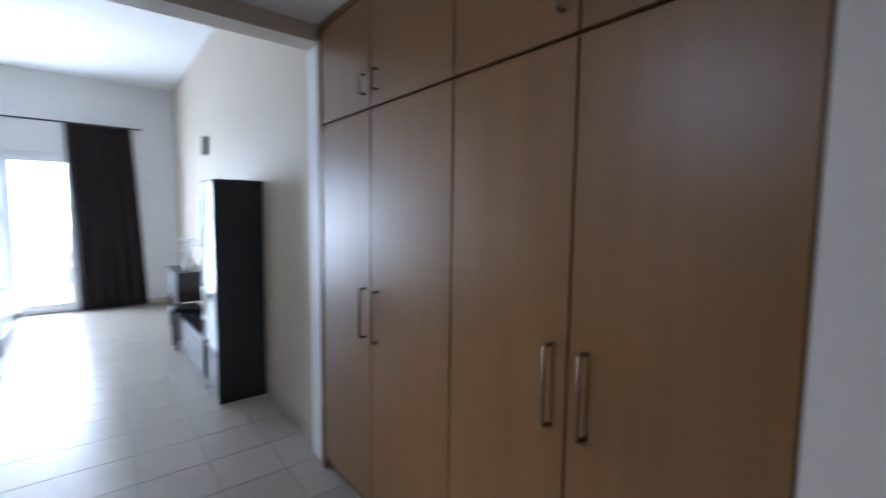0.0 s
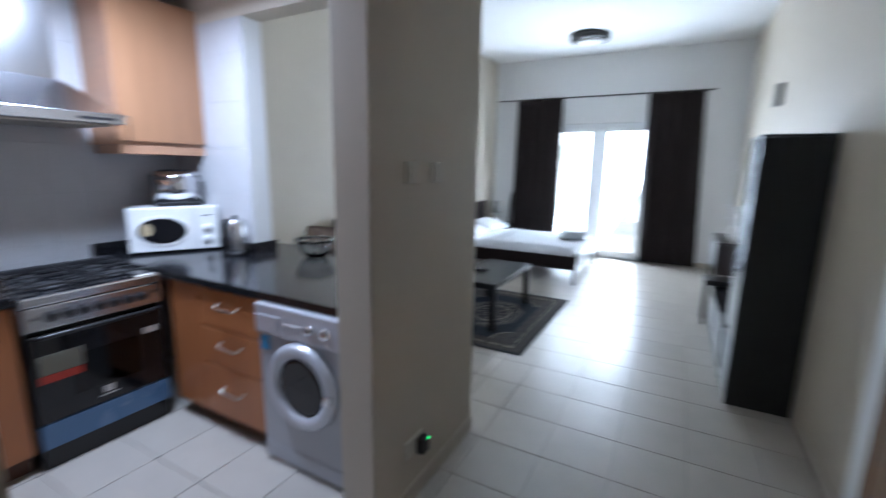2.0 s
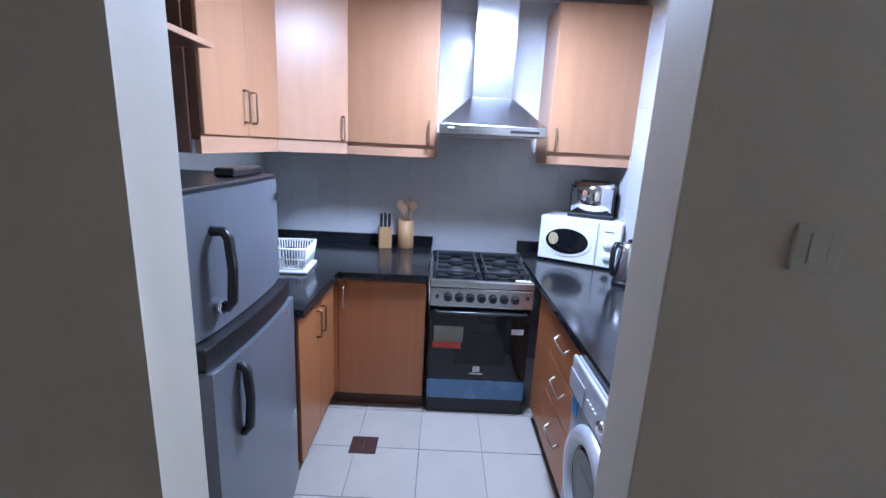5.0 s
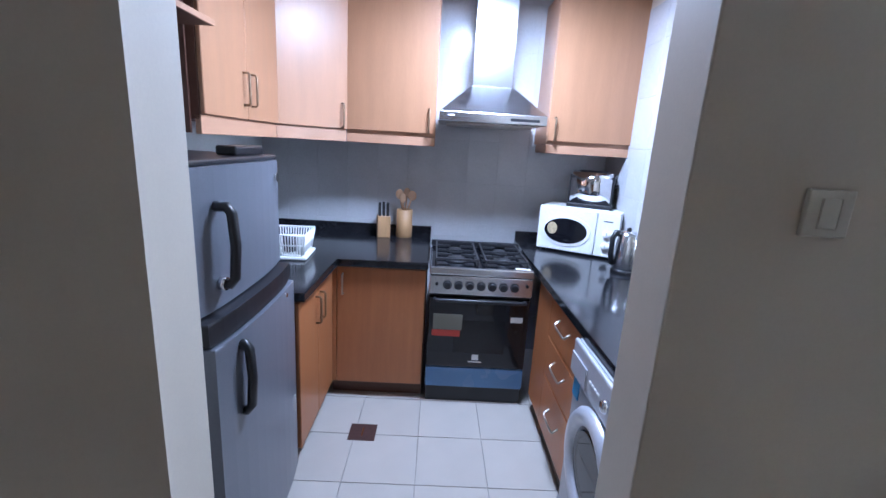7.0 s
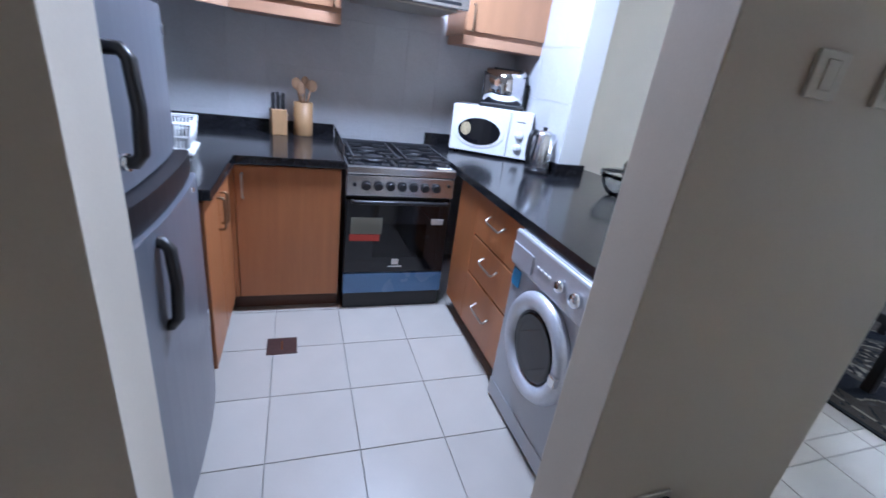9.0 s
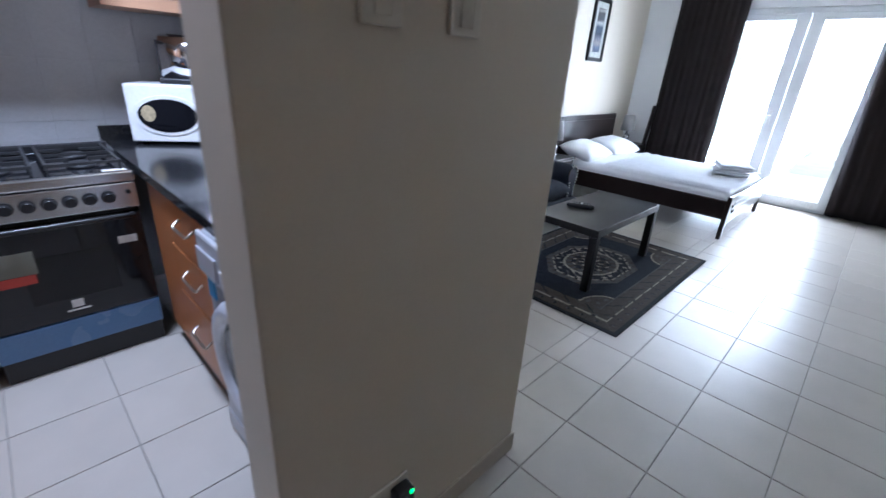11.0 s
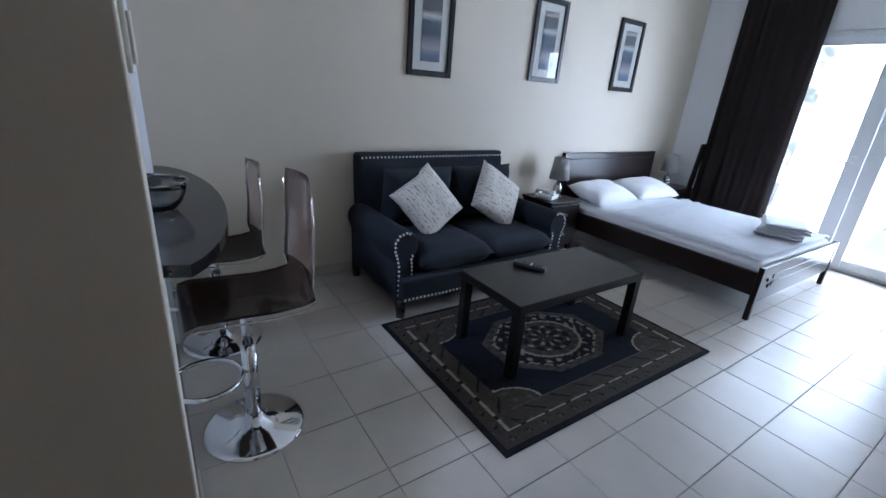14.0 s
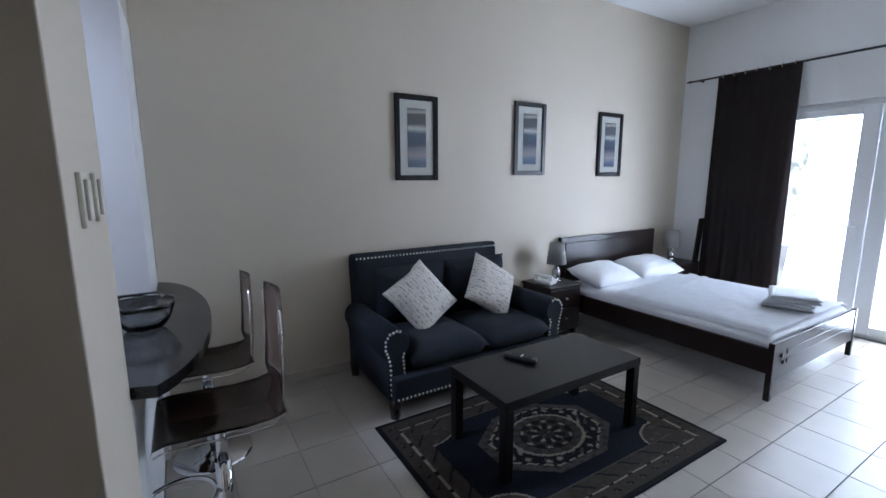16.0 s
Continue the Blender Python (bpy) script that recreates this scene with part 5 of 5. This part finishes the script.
def curtain(xa, xb, xc, xd, seed, label):
    """Top from xa to xb, hem from xc to xd."""
    c = thing("curtain", at(0, 0, 0), label, "curtain", "curtains at the balcony door")
    bm, n, k = BM(), 96, 24
    front, rows = [], []
    for th in (0, 0.006):
        rows = []
        for j in range(k + 1):
            v = j / k
            z = CRZ - 0.005 - v * (CRZ - 0.03)
            row = []
            for i in range(n + 1):
                u = i / n
                x = (xa + (xb - xa) * u) * (1 - v) + (xc + (xd - xc) * u) * v
                amp = 0.020 + 0.008 * v
                y = CRY + amp * math.sin(u * math.tau * 5 + seed + 0.5 * math.sin(v * 3 + u * 5)) + 0.012 * noise.noise(Vector((u * 9, v * 2, seed)))
                row.append(bm.verts.new((x, min(y, WY - 0.03) + th, z)))
            rows.append(row)
        front.append(rows)
    F, G = front
    for j in range(k):
        for i in range(n):
            bm.faces.new((F[j][i], F[j + 1][i], F[j + 1][i + 1], F[j][i + 1])).smooth = True
            bm.faces.new((G[j][i], G[j][i + 1], G[j + 1][i + 1], G[j + 1][i])).smooth = True
    for i in range(n):
        bm.faces.new((F[0][i], F[0][i + 1], G[0][i + 1], G[0][i]))
        bm.faces.new((F[k][i + 1], F[k][i], G[k][i], G[k][i + 1]))
    for j in range(k):
        bm.faces.new((F[j + 1][0], F[j][0], G[j][0], G[j + 1][0]))
        bm.faces.new((F[j][n], F[j + 1][n], G[j + 1][n], G[j][n]))
    part("cloth", bm, CURTAIN, c)
    for q in range(7):
        x = xa + (xb - xa) * (q + 0.5) / 7
        part("ring", tube(BM(), [(x, CRY + 0.022 * math.cos(a), CRZ + 0.022 * math.sin(a)) for a in [math.tau * w / 16 for w in range(16)]], 0.004, 6, True), NICKEL, c, "metal eyelet ring")


curtain(-1.85, -1.06, -1.89, -1.06, 0.4, "dark brown curtain drawn back beside the bed")
curtain(0.25, 1.005, 0.325, 1.13, 2.1, "dark brown curtain drawn back beside the desk")

# ceiling lamp of the living room
cl = thing("ceiling_lamp", at(-0.50, 8.30, LZ), "round dark-rimmed flush ceiling lamp, unlit", "lamp")
part("ring", lathe(BM(), [(0.265, -0.002), (0.27, -0.05), (0.25, -0.085), (0.20, -0.09)], 36), FRAMEGREY, cl)
part("diffuser", lathe(BM(), [(0.199, -0.088), (0.15, -0.12), (0.02, -0.13)], 32), WHITE_PL, cl)
ss = thing("wall_speaker", at(EX, 6.90, 2.20), "small grey wall-mounted box", "speaker")
part("body", box(BM(), -0.06, -0.001, -0.06, 0.06, -0.10, 0.10, 0.006), SHADE, ss)

# black furniture on the east side
tc = thing("display_cabinet", at(EX - 0.012, 4.84, 0) @ Matrix.Diagonal((0.97, 0.95, 0.897, 1)), "tall black display cabinet with a glass door over a drawer", "cabinet")
part("side_panel", B(-0.36, 0, 0.0, 0.02, 0, 1.88, 0.002), TVBLACK, tc)
part("side_panel", B(-0.36, 0, 0.43, 0.45, 0, 1.88, 0.002), TVBLACK, tc)
part("top_panel", B(-0.365, 0, -0.004, 0.454, 1.881, 1.90, 0.002), TVBLACK, tc)
part("back_panel", B(-0.012, 0, 0.021, 0.429, 0.03, 1.879), TVBLACK, tc)
for z in (0.44, 0.8, 1.16, 1.52):
    part("shelf", B(-0.33, -0.013, 0.021, 0.429, z, z + 0.015), GLASS if z > 0.5 else TVBLACK, tc)
part("drawer_front", B(-0.36, -0.342, 0.021, 0.429, 0.03, 0.43, 0.002), TVBLACK, tc)
# opaque pane, its reflection partly put into the colour
part("glass_door", B(-0.36, -0.352, 0.021, 0.429, 0.455, 1.878), SHEEN, tc, "tall glass door, coloured pale like a reflected wall")
part("bottom_panel", B(-0.34, -0.013, 0.021, 0.429, 0.0, 0.028), TVBLACK, tc)
tvb = thing("tv_bench", at(EX - 0.012, 5.275, 0) @ Matrix.Diagonal((0.92, 0.85, 0.93, 1)), "low black media bench along the wall", "tv bench")
part("body", B(-0.38, 0, 0, 1.45, 0.05, 0.40, 0.004), TVBLACK, tvb)
part("top", B(-0.40, 0, -0.003, 1.453, 0.401, 0.43, 0.003), GLOSSBLACK, tvb)
part("plinth", B(-0.34, -0.02, 0.02, 1.43, 0, 0.049), TVBLACK, tvb)
for k in range(3):
    part("drawer_front", B(-0.396, -0.381, 0.01 + k * 0.478, 0.478 + k * 0.478, 0.07, 0.385, 0.002), TVBLACK, tvb)
wr = thing("shelf_rack", at(EX - 0.012, 5.75, 0.401) @ Matrix.Diagonal((1, 1, 0.92, 1)), "narrow white rack with dark glass shelves on the bench", "shelf")
part("back", B(-0.02, 0, 0, 0.40, 0, 1.30), FRAMEGREY, wr)
for y in (0.0, 0.38):
    part("upright", B(-0.22, -0.021, y, y + 0.02, 0, 1.30, 0.002), WHITE_PL, wr)
for z in (0.0, 0.32, 0.64, 0.96, 1.282):
    part("shelf", B(-0.23, -0.021, 0.021, 0.379, z, z + 0.018, 0.002), WHITE_PL, wr)
for z, y, h in ((0.339, 0.12, 0.16), (0.659, 0.25, 0.13), (0.979, 0.14, 0.18)):
    part("ornament", lathe(BM(), [(0.03, 0), (0.05, h * 0.4), (0.02, h * 0.8), (0.025, h)], 16, (-0.12, y, z)), SHADE, wr)
dk = thing("dressing_table", at(EX - 0.012, 6.90, 0) @ Matrix.Diagonal((0.75, 0.9, 0.93, 1)), "dark wooden dressing table with a deep drawer on slim legs", "desk")
part("top", B(-0.46, 0, 0, 0.95, 0.80, 0.825, 0.003), ESPRESSO, dk)
part("apron", B(-0.44, -0.01, 0.01, 0.94, 0.46, 0.799, 0.003), ESPRESSO, dk)
part("drawer_front", B(-0.455, -0.441, 0.03, 0.92, 0.49, 0.78, 0.003), ESPRESSO, dk)
for x in (-0.42, -0.03):
    for y in (0.03, 0.92):
        part("leg", B(x - 0.02, x + 0.02, y - 0.02, y + 0.02, 0, 0.459), ESPRESSO, dk)
va = thing("vase", at(1.36, 7.10, 0.768), "small white vase with pale artificial flowers", "vase")
part("pot", lathe(BM(), [(0.04, 0), (0.06, 0.06), (0.045, 0.14), (0.05, 0.16), (0.044, 0.16), (0.01, 0.10)], 20), WHITE_PL, va)
fl = BM()
for k in range(26):
    a, r, z = random.uniform(0, 6.28), random.uniform(0.02, 0.12), random.uniform(0.2, 0.38)
    p = Vector((r * math.cos(a), r * math.sin(a), z))
    tube(fl, [(0, 0, 0.12), p * 0.6 + Vector((0, 0, 0.06)), p], 0.002, 4)
    bmesh.ops.create_icosphere(fl, subdivisions=1, radius=random.uniform(0.014, 0.024), matrix=Matrix.LocRotScale(p, None, (1, 1, 0.6)))
part("flowers", fl, LINEN, va, "pale artificial blossoms")
sl = thing("stool", at(1.25, 6.62, 0), "low dark stool pushed beside the bench", "stool")
part("seat", box(BM(), -0.14, 0.14, -0.14, 0.14, 0.40, 0.45, 0.015, 3), TABLEBLACK, sl)
for x in (-0.11, 0.11):
    for y in (-0.11, 0.11):
        part("leg", B(x - 0.015, x + 0.015, y - 0.015, y + 0.015, 0, 0.399), TABLEBLACK, sl)


# ---- wall tiles of the kitchen ----
def wall_tile_mesh(w, h):
    return mesh(box(BM(), -0.0015, 0.003, -w / 2 + 0.0007, w / 2 - 0.0007, -h / 2 + 0.0007, h / 2 - 0.0007, 0.0008, 1), "wall_tile", WTILE)


TW, TH = 0.215, 0.30
wt = wall_tile_mesh(TW, TH)


def tile_wall(wall, m, y0, y1, ys, z0, z1, zs):
    """Full and cut tiles over local y, z, facing local +x."""
    cache = {}
    for i in range(math.floor((y0 - ys) / TW), math.ceil((y1 - ys) / TW)):
        for j in range(math.floor((z0 - zs) / TH), math.ceil((z1 - zs) / TH)):
            a, b = max(y0, ys + i * TW), min(y1, ys + (i + 1) * TW)
            c, d = max(z0, zs + j * TH), min(z1, zs + (j + 1) * TH)
            if b - a < 0.012 or d - c < 0.012:
                continue
            key = (round(b - a, 3), round(d - c, 3))
            if key not in cache:
                cache[key] = wt if key == (TW, TH) else wall_tile_mesh(b - a, d - c)
            t = new("tile", cache[key])
            t.parent = wall
            t.matrix_local = m @ at(0.0, (a + b) / 2, (c + d) / 2)


tile_wall(bpy.data.objects["wall_kitchen_west"], at(KX, 0, 0), KY, 3.63, 2.417, 0.89, KK, 0.985)

tile_wall(bpy.data.objects["wall_stub"], at(0, 3.63, 0, -90), KX + 0.006, -1.702, -1.70, 0.89, BZ, 0.985)


# ---- floor tiles ----
def floor_tile_mesh(w, d):
    return mesh(box(BM(), -w / 2 + 0.0018, w / 2 - 0.0018, -d / 2 + 0.0018, d / 2 - 0.0018, -0.008, 0.0, 0.0012, 1), "floor_tile", TILE)


def tile_floor(x0, x1, y0, y1, xs, ys, px, py, singles):
    """Tiles from x0, y0 to x1, y1; those inside the stretch `singles` are parts, the rest one joined part."""
    cache, rest = {}, []
    for i in range(math.floor((x0 - xs) / px), math.ceil((x1 - xs) / px)):
        for j in range(math.floor((y0 - ys) / py), math.ceil((y1 - ys) / py)):
            a, b = max(x0, xs + i * px), min(x1, xs + (i + 1) * px)
            c, d = max(y0, ys + j * py), min(y1, ys + (j + 1) * py)
            if b - a < 0.015 or d - c < 0.015:
                continue
            cx, cy = (a + b) / 2, (c + d) / 2
            if singles[0] < cx < singles[1] and singles[2] < cy < singles[3]:
                key = (round(b - a, 3), round(d - c, 3))
                if key not in cache:
                    cache[key] = floor_tile_mesh(b - a, d - c)
                t = new("tile", cache[key])
                t.parent = floor
                t.location = (cx, cy, 0)
            else:
                rest.append((a, b, c, d))
    vs, fs = [], []
    for a, b, c, d in rest:
        n = len(vs)
        a, b, c, d = a + 0.0018, b - 0.0018, c + 0.0018, d - 0.0018
        vs += [(a, c, 0), (b, c, 0), (b, d, 0), (a, d, 0), (a, c, -0.008), (b, c, -0.008), (b, d, -0.008), (a, d, -0.008)]
        fs += [[n + k for k in q] for q in ((0, 1, 2, 3), (0, 4, 5, 1), (1, 5, 6, 2), (2, 6, 7, 3), (3, 7, 4, 0))]
    if vs:
        me = bpy.data.meshes.new("tiles")
        me.from_pydata(vs, [], fs)
        me.materials.append(TILE)
        ob = new("tiles", me)
        ob.parent = floor
        tagged(ob, kind="stuff")


tile_floor(KX, -0.277, KY, 3.675, -0.704, 2.39, 0.346, 0.342, (-1.85, -0.30, 1.85, 3.05))
tile_floor(-0.277, EX, -1.2, WY, -0.035, 4.40, 0.34, 0.34, (-0.5, EX, 1.2, 9.0))
tile_floor(WX, -0.277, 3.757, WY, -0.035, 4.40, 0.34, 0.34, (-2.0, -0.30, 3.75, 9.0))
